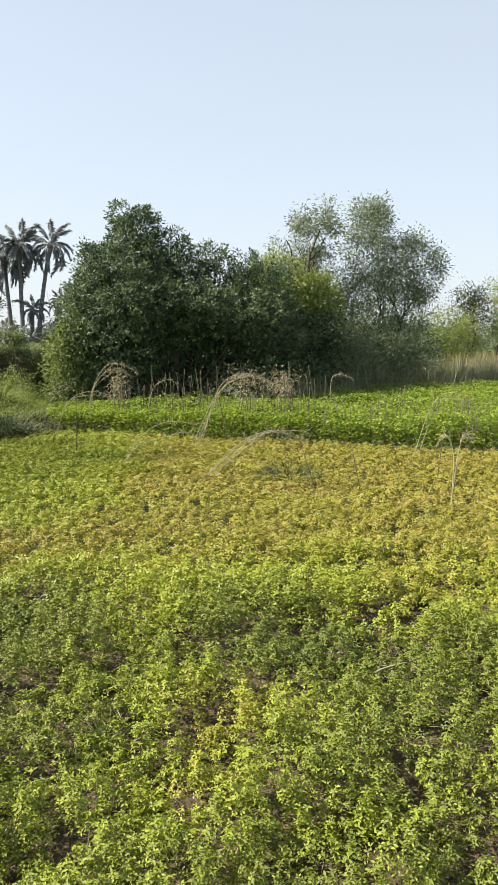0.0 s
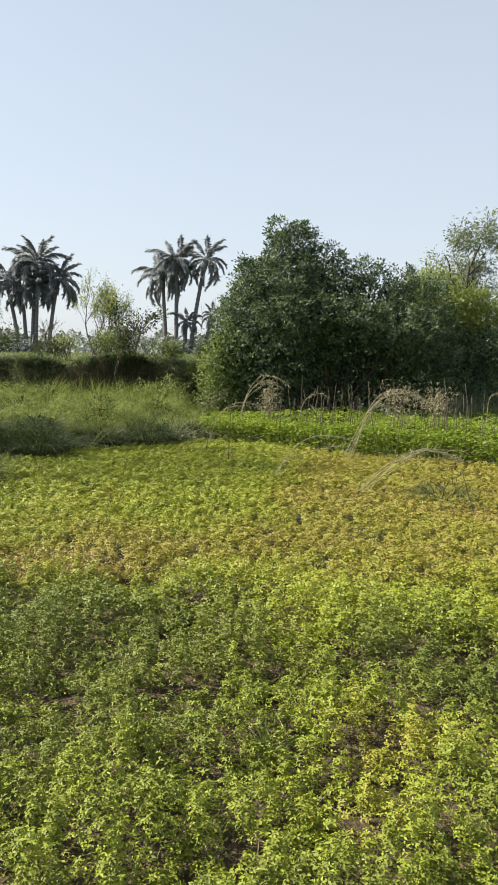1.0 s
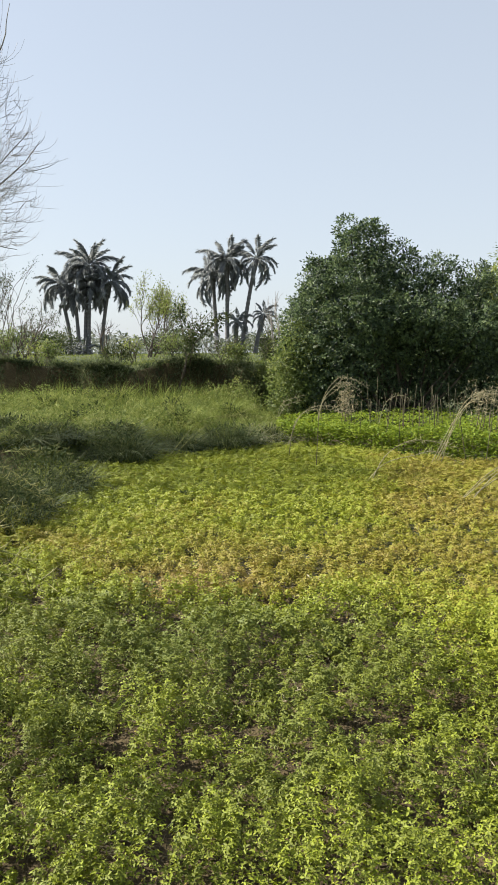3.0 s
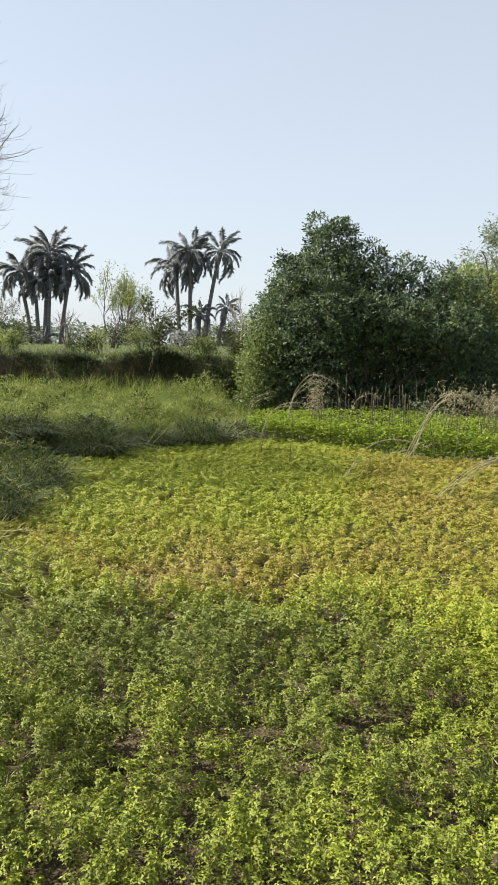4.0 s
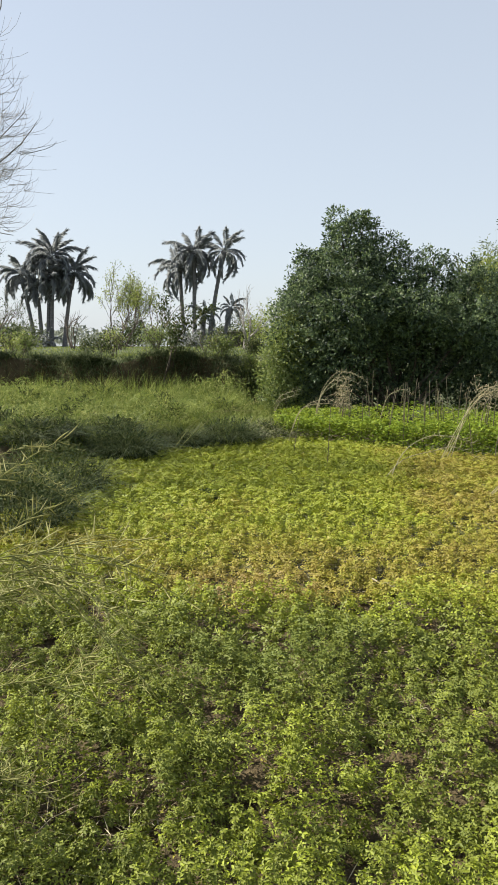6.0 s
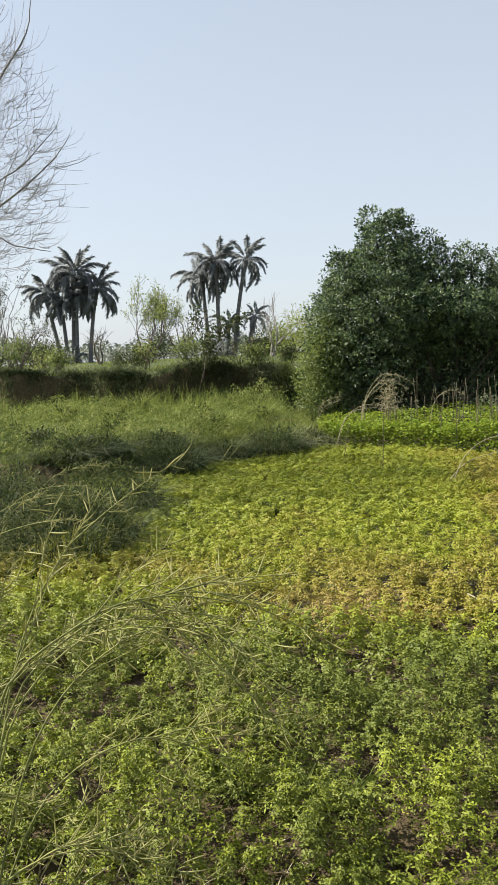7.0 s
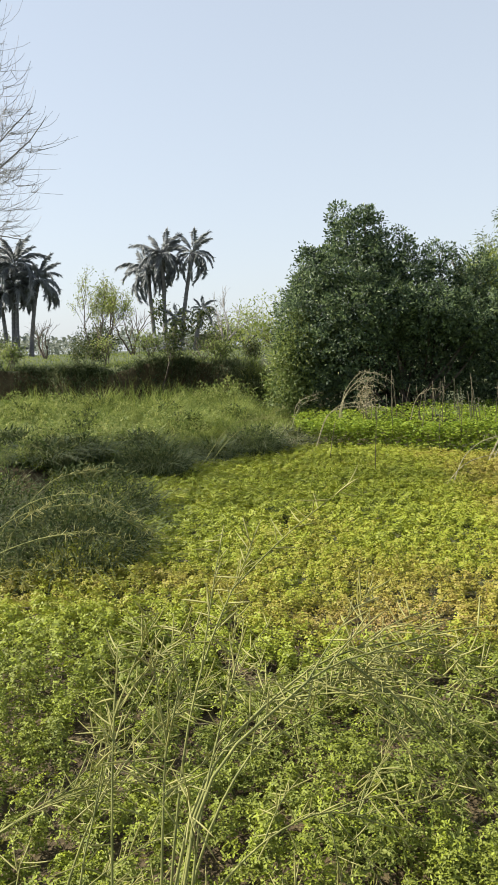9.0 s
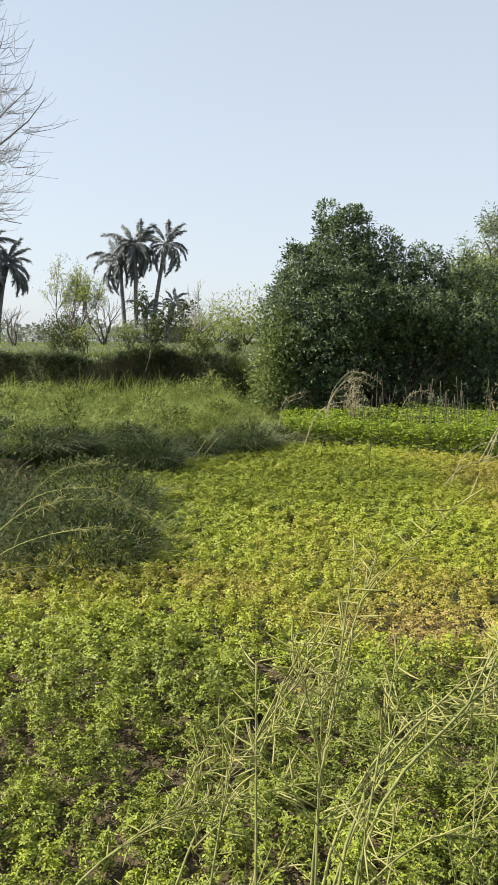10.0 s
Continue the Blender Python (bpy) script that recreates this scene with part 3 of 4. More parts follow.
# ---- trees and shrubs ----
def grow(start, way, length, radius, depth, rnd, kids=(3, 4), spread=0.7, rise=0.15, wander=0.18, shrink=0.68, steps=5, out=None, tips=None):
    """Branches as (points, radii); tips as (point, direction)."""
    out, tips = ([], []) if out is None else (out, tips)
    p, d, pts = np.array(start, float), unit(np.array(way, float)), [np.array(start, float)]
    for s in range(steps):
        d = unit(d + wander * rnd.normal(size=3) + rise * 0.25 * UP)
        p = p + d * length / steps
        pts.append(p)
    out.append((np.array(pts), np.linspace(radius, radius * 0.55, steps + 1), depth))
    if depth == 0:
        tips += [(pts[k], d) for k in range(1, steps + 1)]
        return out, tips
    for k in range(rnd.integers(kids[0], kids[1] + 1)):
        t = 1.0 if k == 0 else rnd.uniform(0.4, 1.0)
        q = pts[int(round(t * steps))]
        side = unit(np.cross(d, rnd.normal(size=3)))
        amount = spread * rnd.uniform(0.5, 1.2) * (0.5 if k == 0 else 1.0)
        grow(q, d + side * amount + rise * UP, length * shrink * rnd.uniform(0.8, 1.15), radius * (0.62 if k == 0 else 0.5), depth - 1, rnd, kids, spread, rise, wander, shrink, steps, out, tips)
    return out, tips


def crown_leaves(lobes, clusters, per, leaf, aspect, cluster_r, rnd_seed, floor=0.05, inner=0.35, droop=0.15, hang=0.0):
    """Leaves in clusters over the lobes (centre, radii), thick outside and thin within."""
    r = np.random.default_rng(rnd_seed)
    area = np.array([(l[3] * l[4] + l[3] * l[5] + l[4] * l[5]) for l in lobes])
    pick = r.choice(len(lobes), clusters, p=area / area.sum())
    L = np.array(lobes)[pick]
    d = unit(r.normal(size=(clusters, 3)))
    k = np.where(r.uniform(size=clusters) < inner, r.uniform(0.35, 0.85, clusters), r.uniform(0.82, 1.16, clusters))
    c = L[:, :3] + d * L[:, 3:6] * k[:, None]
    keep = c[:, 2] > floor
    for l in lobes:
        q = np.linalg.norm((c - np.array(l[:3])) / np.array(l[3:6]), axis=1)
        keep &= (q > 0.62) | (r.uniform(size=clusters) < 0.4)
    c, d = c[keep], d[keep]
    n = len(c) * per
    C, O = np.repeat(c, per, 0), np.repeat(d, per, 0)
    off = r.normal(size=(n, 3)) * cluster_r * np.array([1, 1, 0.8])
    D = unit(off) + 0.7 * O + 0.5 * r.normal(size=(n, 3)) + np.array([0, 0, 0.05 - hang])
    size = leaf * r.uniform(0.6, 1.35, n)
    P = C + off
    good = P[:, 2] > floor
    face = O + 0.35 * UP + 0.55 * r.normal(size=(n, 3))
    return leaf_set(P[good], D[good], size[good], size[good] * aspect, 0.3, droop, False, face[good])


def limbs_of(base, lobes, radius, seed, fork=3):
    """A few stems that climb from the base into the lobes."""
    r = np.random.default_rng(seed)
    out = []
    for l in lobes:
        for _ in range(fork):
            end = np.array(l[:3]) + r.normal(size=3) * np.array(l[3:6]) * 0.3
            s = np.array(base) + np.array([r.normal(0, 0.15), r.normal(0, 0.15), 0])
            t = np.linspace(0, 1, 9)[:, None]
            mid = s * (1 - t) + end * t
            mid[:, :2] += (np.sin(t * np.pi) * r.normal(0, 0.18, 2)) 
            out.append(tube(mid, np.linspace(radius, radius * 0.2, 9), 6))
    return out


def sprigs(lobes, count, size, seed):
    """Small lobes that stick out of the upper side of the crown."""
    r = np.random.default_rng(seed)
    out = []
    for l in lobes:
        if min(l[3:6]) < 0.35:
            continue
        for _ in range(count):
            d = unit(np.array([r.normal(), r.normal(), abs(r.normal()) + 0.15]))
            c = np.array(l[:3]) + d * np.array(l[3:6]) * r.uniform(0.98, 1.12)
            q = size * r.uniform(0.7, 1.4)
            out.append((*c, q, q, q * r.uniform(1.0, 1.6)))
    return out


def core_leaves(lobes, count, leaf, seed):
    """Shaded leaves deep inside the crown."""
    r = np.random.default_rng(seed)
    big = np.array([l for l in lobes if min(l[3:6]) > 0.35])
    L = big[r.choice(len(big), count, p=(big[:, 3] * big[:, 4] * big[:, 5]) / (big[:, 3] * big[:, 4] * big[:, 5]).sum())]
    P = L[:, :3] + unit(r.normal(size=(count, 3))) * L[:, 3:6] * (r.uniform(0.0, 1.0, count) ** 0.5 * 0.85)[:, None]
    P = P[P[:, 2] > 0.1]
    n = len(P)
    size = leaf * r.uniform(0.7, 1.3, n)
    return leaf_set(P, r.normal(size=(n, 3)), size, size * 0.6, 0.3, 0.1, False, r.normal(size=(n, 3)))


def shrub(name, base, lobes, material, clusters, per, leaf, aspect, cluster_r, seed, label, category="bush", stem=0.05, bark=BARK, group="", core=1.2, **kw):
    """lobes are given about the base."""
    e = thing(name, (base[0], base[1], float(land(base[0], base[1])) - 0.02), label, category, group)
    solid("stem", limbs_of((0, 0, 0), lobes, stem, seed, 2), bark, e, smooth=True)
    outer = list(lobes) + sprigs(lobes, 4, 1.3 * max(cluster_r, 0.085), seed + 7)
    solid("crown", [crown_leaves(outer, clusters, per, leaf, aspect, cluster_r, seed, **kw), core_leaves(lobes, int(clusters * core), leaf * 1.5, seed + 3)], material, e)
    return e


# the big dark bush
B = (-1.4, 16.0, 0.0)
DARK_LOBES = [(-1.3, -0.2, 1.9, 1.25, 1.2, 1.6), (-1.0, 0.0, 3.15, 0.78, 0.75, 0.60), (-1.05, 0.0, 3.78, 0.46, 0.5, 0.46), (-1.32, 0.0, 4.16, 0.22, 0.2, 0.28), (-0.80, 0.0, 4.08, 0.26, 0.3, 0.26), (-0.42, 0.0, 3.5, 0.42, 0.45, 0.44), (-1.75, 0.0, 3.05, 0.42, 0.5, 0.5), (-0.25, 0.0, 2.65, 0.75, 0.8, 0.8),
              (-2.0, -0.2, 1.35, 0.65, 0.9, 1.4), (-1.95, 0.0, 2.6, 0.40, 0.5, 0.5), (0.45, 0.3, 1.95, 1.1, 1.0, 1.4), (0.6, 0.0, 3.3, 0.3, 0.35, 0.3),
              (1.3, 0.1, 3.1, 0.3, 0.35, 0.33), (1.6, 0.3, 1.9, 0.85, 1.0, 1.3), (-0.3, 0.5, 1.0, 1.9, 0.8, 1.0), (0.3, -0.7, 2.2, 0.8, 0.6, 0.5), (1.3, -0.6, 2.0, 0.7, 0.6, 0.5), (-0.7, -0.8, 2.3, 0.8, 0.6, 0.55)]
shrub("bush", B, DARK_LOBES, BUSH, 5200, 22, 0.066, 0.46, 0.042, 31, "large dense dark green bush standing behind the crop", stem=0.035, core=3.2, inner=0.12)
# lighter leaf colour stands for sun on the big bush's left edge
shrub("bush", (-3.75, 15.2, 0), [(0, 0, 0.75, 0.45, 0.5, 0.8), (0.25, 0.2, 1.6, 0.45, 0.5, 0.7)], BUSH_GREEN, 480, 24, 0.065, 0.5, 0.10, 32, "green leafy shrub by the dark bush, sunlight put into its colour", stem=0.03)
# one bush as two: its lit top in the pale leaf, below in the dark
shrub("bush", (0.55, 17.6, 0), [(0, 0, 2.6, 0.75, 0.7, 0.85), (0.75, 0.3, 2.3, 0.75, 0.7, 0.75)], BUSH_PALE, 620, 22, 0.085, 0.45, 0.11, 33, "yellow-green bush between the dark bush and the willow", stem=0.05)
shrub("bush", (0.95, 17.2, 0), [(0, 0, 1.0, 1.15, 0.7, 1.0), (0.5, 0.1, 1.5, 0.7, 0.5, 0.6)], BUSH, 520, 26, 0.08, 0.48, 0.10, 34, "dark green lower part of the yellow-green bush", stem=0.03)


def willow(base, lobes, seed, clusters, label, height=1.5, trunk_r=0.06, lean=(0, 0)):
    e = thing("willow_tree", base, label, "tree")
    rnd = np.random.default_rng(seed)
    out, tips = [], []
    for k in range(3):
        grow((rnd.normal(0, 0.15), rnd.normal(0, 0.15), 0), (lean[0] + rnd.normal(0, 0.25), lean[1] + rnd.normal(0, 0.2), 1), height, trunk_r, 3, rnd, (2, 3), 0.6, 0.2, 0.16, 0.70, 5, out, tips)
    for p, q, d in out:
        if d == 3:
            solid("trunk", [tube(p, q, 7)], BARK, e, smooth=True)
        elif d == 2:
            solid("branch", [tube(p, q, 5)], BARK, e, smooth=True)
    solid("brushwood", [tube(p, q, 4) for p, q, d in out if d < 2], BARK, e)
    tp = np.array([t[0] for t in tips])
    td = np.array([t[1] for t in tips])
    pick = rnd.integers(0, len(tp), clusters)
    c = tp[pick] + rnd.normal(size=(len(pick), 3)) * 0.08
    d = td[pick] * 0.5 + rnd.normal(size=(len(pick), 3)) * 0.7 - 0.25 * UP
    size = rnd.uniform(0.05, 0.10, len(pick))
    tip_leaves = leaf_set(c, d, size, size * 0.36, 0.2, 0.2)
    solid("crown", [tip_leaves, core_leaves(lobes[2:], clusters // 2, 0.10, seed + 3), crown_leaves(list(lobes) + sprigs(lobes, 5, 0.17, seed + 7), clusters, 20, 0.085, 0.32, 0.11, seed, hang=0.45, inner=0.25)], WILLOW, e)
    return e


willow((2.2, 19.5, 0), [(-0.5, 0, 4.25, 0.52, 0.5, 0.55), (-0.25, 0.1, 4.85, 0.24, 0.3, 0.25), (-0.85, 0.1, 4.6, 0.22, 0.3, 0.22), (-1.35, 0.1, 3.9, 0.26, 0.3, 0.35), (-1.0, 0.2, 2.9, 0.55, 0.5, 0.5), (-0.5, 0, 1.4, 0.9, 0.7, 0.9), (0.0, 0.4, 2.6, 0.75, 0.5, 0.8), (-0.6, 0.3, 3.4, 0.5, 0.4, 0.35)],
       41, 900, "airy grey-green willow with a forked dark trunk", 1.75, 0.12, lean=(-0.16, 0))
willow((3.7, 20.0, 0), [(-0.6, 0, 4.1, 0.62, 0.7, 0.95), (-0.4, 0, 4.9, 0.26, 0.3, 0.28), (0.6, 0.1, 3.35, 0.78, 0.7, 0.80), (-0.1, 0, 2.4, 1.10, 0.9, 1.0), (-0.3, 0, 1.1, 1.0, 0.8, 0.8)],
       42, 1500, "dense green willow above the reeds", 1.35, lean=(0.08, 0))

shrub("bush", (1.9, 17.9, 0), [(0, 0, 0.75, 0.9, 0.5, 0.8), (0.5, 0.1, 1.0, 0.6, 0.5, 0.7)], WILLOW, 420, 22, 0.07, 0.4, 0.12, 43, "grey-green undergrowth below the willows", stem=0.02)
shrub("bush", (3.4, 19.0, 0), [(0, 0, 0.8, 1.0, 0.5, 0.85), (0.8, 0.1, 0.75, 0.7, 0.5, 0.8), (-0.5, 0, 1.2, 0.6, 0.5, 0.7)], WILLOW, 520, 22, 0.07, 0.4, 0.12, 44, "grey-green undergrowth below the willows", stem=0.02)

# far right
shrub("bush", (9.4, 36, 0), [(0, 0, 1.5, 1.4, 1.2, 1.4), (-0.7, 0, 1.1, 1.0, 1.0, 1.1), (0.6, 0, 1.0, 1.2, 1.0, 1.0)], BUSH_PALE, 420, 24, 0.12, 0.35, 0.2, 51, "rounded yellow-green bush beside the ripe field")
shrub("tree", (11.0, 38, 0), [(0, 0, 3.2, 0.75, 0.7, 0.8), (0.3, 0, 2.6, 0.6, 0.6, 0.5)], WEED, 170, 24, 0.11, 0.4, 0.18, 52, "small thin grey-green tree", "tree", 0.07)
shrub("tree", (12.9, 38, 0), [(0, 0, 3.2, 1.0, 0.9, 1.1), (0.3, 0, 1.9, 1.1, 0.9, 1.0)], BUSH_PALE, 260, 22, 0.11, 0.4, 0.2, 53, "small light green tree at the field edge", "tree", 0.07)
for k, (bx, by, s) in enumerate([(6.6, 33, 1.0), (8.0, 44, 1.3), (12.0, 46, 1.2), (15.5, 44, 1.5), (18.0, 50, 1.4), (5.0, 30, 1.1)]):
    shrub("bush", (bx, by, 0), [(0, 0, 1.0 * s, 1.3 * s, 1.0, 1.0 * s), (0.6, 0, 0.8 * s, 1.2 * s, 1.0, 0.8 * s)], BUSH, 220, 20, 0.14, 0.45, 0.24, 60 + k, "dark low bush behind the ripe field")

# reeds and ripe crop on the right
REED_EDGE = lambda x: np.interp(x, [1, 1.6, 3, 6, 13], [15.6, 15.9, 17.9, 19.4, 20.6])
grass_area("reed_bed", 24000, 0.9, 13.0, 15.6, 23.5, lambda x, y: (y > REED_EDGE(x)) & (y < REED_EDGE(x) + 3.2), 1.05, 0.015, "dense grey-green reeds with dry stems behind the crop", REED, 0.9, (0.05, 0.6))
grass_area("reed_bed", 30000, 0.9, 11.0, 15.0, 21.5, lambda x, y: np.abs(y - REED_EDGE(x) + 0.1) < 0.45, 0.95, 0.014, "upright grey-green reeds along the back of the crop", REED, 2.5, (0.05, 0.45))
grass_area("ripe_field", 13000, 3.0, 34.0, 22.5, 50.0, lambda x, y: x > 3 + 0.05 * y, 0.95, 0.05, "ripening yellow grain field", RIPE, 0.3, (0.05, 0.4), 2)


# ---- date palms ----
def frond_mesh(seed, length, bend):
    """A feather that leaves along x and arches down by bend radians."""
    r = np.random.default_rng(seed)
    t = np.linspace(0, 1, 17)
    tilt = -bend * t ** 1.4
    step = length / 16
    pts = np.stack([np.cumsum(np.cos(tilt)) * step, 0.05 * length * np.sin(t * 2 + seed), np.cumsum(np.sin(tilt)) * step], 1) - np.array([step, 0, 0])
    d = unit(np.gradient(pts, axis=0))
    P, D, S = [], [], []
    for side in (-1, 1):
        for u in np.linspace(0.14, 0.99, 40):
            i = u * 16
            k = min(int(i), 15)
            P.append(pts[k] + (pts[k + 1] - pts[k]) * (i - k))
            D.append(d[k] * (0.9 + 0.6 * u) + np.array([0, side * 0.75, 0]) + UP * r.uniform(-0.55, 0.15))
            S.append(length * 0.16 * (0.5 + 0.9 * np.sin(np.pi * min(1, u * 0.85 + 0.1))) * r.uniform(0.75, 1.2))
    v1, f1 = leaf_set(np.array(P), np.array(D), np.array(S), 0.021, 0.3, 0.55)
    v2, f2 = tube(pts, np.linspace(0.026, 0.005, 17), 4)
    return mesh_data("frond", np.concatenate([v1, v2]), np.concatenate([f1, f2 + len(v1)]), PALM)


FRONDS = [frond_mesh(70 + k, 2.0, bend) for k, bend in enumerate((1.1, 1.6, 1.9, 2.0, 1.6))]


def palm(base, crown_at, seed, fronds=30, size=1.0, trunk_r=0.115):
    r = np.random.default_rng(seed)
    e = thing("date_palm", base, "date palm with a bare ringed trunk, coloured blue-grey for haze", "palm tree", "date palms on the raised field")
    top = np.array(crown_at) - np.array(base)
    t = np.linspace(0, 1, 40)
    bend = np.stack([top[0] * t ** 1.4, top[1] * t, top[2] * t], 1)
    rad = trunk_r * (1.1 - 0.3 * t) * (1 + 0.10 * (np.arange(40) % 2)) + 0.06 * np.exp(-t * 18) + 0.07 * np.exp(-((t - 0.97) * 9) ** 2)
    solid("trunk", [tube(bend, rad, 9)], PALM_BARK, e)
    for k in range(fronds):
        u = (k + 0.5) / fronds
        f = new("frond", FRONDS[min(4, max(0, int(u * 5 + r.normal(0, 0.5))))])
        f.parent = e
        elev = 80 - 118 * u + r.normal(0, 8)
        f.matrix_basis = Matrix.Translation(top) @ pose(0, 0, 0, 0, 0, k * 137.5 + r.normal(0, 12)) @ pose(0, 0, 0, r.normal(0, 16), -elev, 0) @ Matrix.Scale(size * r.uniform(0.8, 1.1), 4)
    return e


PALM_GROUND = 1.5
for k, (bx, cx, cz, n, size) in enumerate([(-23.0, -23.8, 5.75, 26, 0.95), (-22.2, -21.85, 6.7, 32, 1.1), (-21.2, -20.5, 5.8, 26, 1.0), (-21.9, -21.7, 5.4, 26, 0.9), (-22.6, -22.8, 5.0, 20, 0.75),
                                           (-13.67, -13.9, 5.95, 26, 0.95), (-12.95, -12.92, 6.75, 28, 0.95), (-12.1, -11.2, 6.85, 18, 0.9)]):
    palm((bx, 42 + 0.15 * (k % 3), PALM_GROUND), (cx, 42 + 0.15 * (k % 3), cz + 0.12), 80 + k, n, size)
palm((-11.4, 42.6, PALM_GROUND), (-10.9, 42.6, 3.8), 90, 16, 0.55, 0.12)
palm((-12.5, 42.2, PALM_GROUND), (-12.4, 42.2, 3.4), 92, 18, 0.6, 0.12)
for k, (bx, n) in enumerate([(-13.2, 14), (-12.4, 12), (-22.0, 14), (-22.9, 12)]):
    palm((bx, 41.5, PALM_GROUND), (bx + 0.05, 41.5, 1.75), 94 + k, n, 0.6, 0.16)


# ---- bare shrubs and small trees on the raised field ----
def bare_tree(name, base, seed, height, label, depth=3, trunk_r=0.05, bark=BARK, stems=3, leaf=None, leaves=0, leaf_size=0.06, spread=0.6, rise=0.2, category="shrub", kids=(2, 3), group=""):
    e = thing(name, (base[0], base[1], float(land(base[0], base[1]))), label, category, group)
    r = np.random.default_rng(seed)
    out, tips = [], []
    for k in range(stems):
        grow((r.normal(0, 0.06), r.normal(0, 0.06), -0.03), (r.normal(0, 0.4), r.normal(0, 0.3), 1), height * 0.42, trunk_r, depth, r, kids, spread, rise, 0.2, 0.7, 4, out, tips)
    for p, q, d in out:
        if d == depth:
            solid("stem", [tube(p, q, 5)], bark, e, smooth=True)
    solid("brushwood", [tube(p, np.maximum(q, 0.006), 3) for p, q, d in out if d < depth], bark, e)
    if leaves:
        tp = np.array([t[0] for t in tips])
        i = r.integers(0, len(tp), leaves)
        s = leaf_size * r.uniform(0.6, 1.3, leaves)
        solid("foliage", [leaf_set(tp[i] + r.normal(size=(leaves, 3)) * 0.09, r.normal(size=(leaves, 3)), s, s * 0.5)], leaf, e)
    return e


bare_tree("sapling", (-12.95, 30, 1.35), 101, 3.3, "young tree with sparse pale green leaves", 3, 0.035, BARK, 5, BUSH_PALE, 4200, 0.085, spread=0.5, rise=0.4, category="tree", kids=(3, 4))
bare_tree("shrub", (-12.3, 33, 1.4), 102, 2.6, "leafless brown twiggy shrub on the raised field", 3, 0.05, BARK, 4)
bare_tree("shrub", (-8.2, 33, 1.4), 103, 2.9, "leafless pale grey twiggy shrub", 3, 0.045, PALE_BARK, 4)
bare_tree("shrub", (-17.9, 28, 1.35), 104, 2.6, "straggly shrub with few dark leaves", 3, 0.04, BARK, 4, WEED, 420, 0.08)
bare_tree("shrub", (-19.5, 30, 1.35), 105, 2.2, "leafless brown twiggy shrub on the raised field", 3, 0.04, BARK, 4)
bare_tree("shrub", (-16.0, 32, 1.4), 106, 2.0, "leafless brown twiggy shrub on the raised field", 3, 0.04, BARK, 4)
bare_tree("sapling", (-6.62, 16.3, 0.5), 107, 2.9, "small dark sapling with drooping leaves on the bank", 2, 0.025, BARK, 2, WEED, 1100, 0.085, spread=0.45, category="tree")
bare_tree("shrub", (-6.0, 17.6, 1.2), 108, 0.9, "low scrubby weeds on the bank", 2, 0.015, BARK, 5, WEED, 420, 0.06)
bare_tree("shrub", (-8.3, 17.4, 1.2), 109, 0.8, "low yellow-green scrub on the bank", 2, 0.015, BARK, 5, BUSH_PALE, 420, 0.06)
bare_tree("shrub", (-10.9, 17.2, 1.2), 110, 0.8, "low yellow-green scrub on the bank", 2, 0.015, BARK, 5, BUSH_PALE, 420, 0.06)
bare_tree("sapling", (-16.2, 23.5, 1.25), 111, 3.6, "tall thin sapling with a few dark leaves", 3, 0.03, BARK, 5, WEED, 700, 0.075, spread=0.35, rise=0.4, category="tree")
bare_tree("sapling", (-17.6, 25.0, 1.25), 112, 3.0, "tall thin sapling with a few dark leaves", 3, 0.025, BARK, 6, WEED, 400, 0.075, spread=0.35, rise=0.4, category="tree")
hut = thing("hut", (-11.1, 47, 1.5), "small grey mud-brick hut behind the palms", "hut")
for nm, size, at in (("wall", (1.7, 1.6, 0.95), (0, 0, 0.47)), ("roof", (1.9, 1.8, 0.10), (0, 0, 1.0)), ("door", (0.5, 0.06, 0.8), (0.3, -0.82, 0.4))):
    bm = bmesh.new()
    bmesh.ops.create_cube(bm, size=1.0)
    bmesh.ops.scale(bm, vec=size, verts=bm.verts)
    bmesh.ops.translate(bm, vec=at, verts=bm.verts)
    bmesh.ops.bevel(bm, geom=bm.edges[:], offset=0.025, segments=1, affect="EDGES")
    me = bpy.data.meshes.new(nm)
    bm.to_mesh(me)
    me.materials.append(BARK if nm == "door" else PALE_BARK)
    new(nm, me).parent = hut
for k, (bx, by, s, mt) in enumerate([(-6.0, 35, 1.0, BUSH_PALE), (-4.4, 36, 1.15, BUSH_PALE), (-2.6, 36, 1.1, BUSH_PALE), (-8.2, 40, 0.9, BUSH_PALE), (-22, 37, 0.6, WEED), (-18.5, 46, 0.8, WEED), (-28, 40, 0.8, WEED), (-11, 46, 0.8, WEED)]):
    shrub("bush", (bx, by, 1.45), [(0, 0, 1.1 * s, 1.3 * s, 1.0, 1.1 * s), (0.8, 0, 0.9 * s, 1.1 * s, 0.9, 0.9 * s), (-0.8, 0, 0.8 * s, 1.0 * s, 0.9, 0.8 * s)], mt, 150, 20, 0.13, 0.4, 0.25, 120 + k, "leafy hedge bush on the raised field")

lip = np.random.default_rng(126)
for k in range(11):
    bx = -4.9 - 1.25 * k + lip.normal(0, 0.25)
    by = float(bank_line(bx)) + lip.uniform(0.35, 1.6)
    bare_tree("shrub", (bx, by, float(land(bx, by))), 400 + k, lip.uniform(0.55, 1.25), ("low yellow-green scrub on the bank", "low dark scrub on the bank")[k % 3 == 0], 2, 0.012, BARK, 6,
              (BUSH_GREEN, WEED)[k % 3 == 0], 900, 0.06, spread=0.8)

# distant woods
n = 20000
ang = rng.uniform(-1.15, 0.9, n)
dist = rng.uniform(95, 150, n)
x, y = dist * np.sin(ang), dist * np.cos(ang)
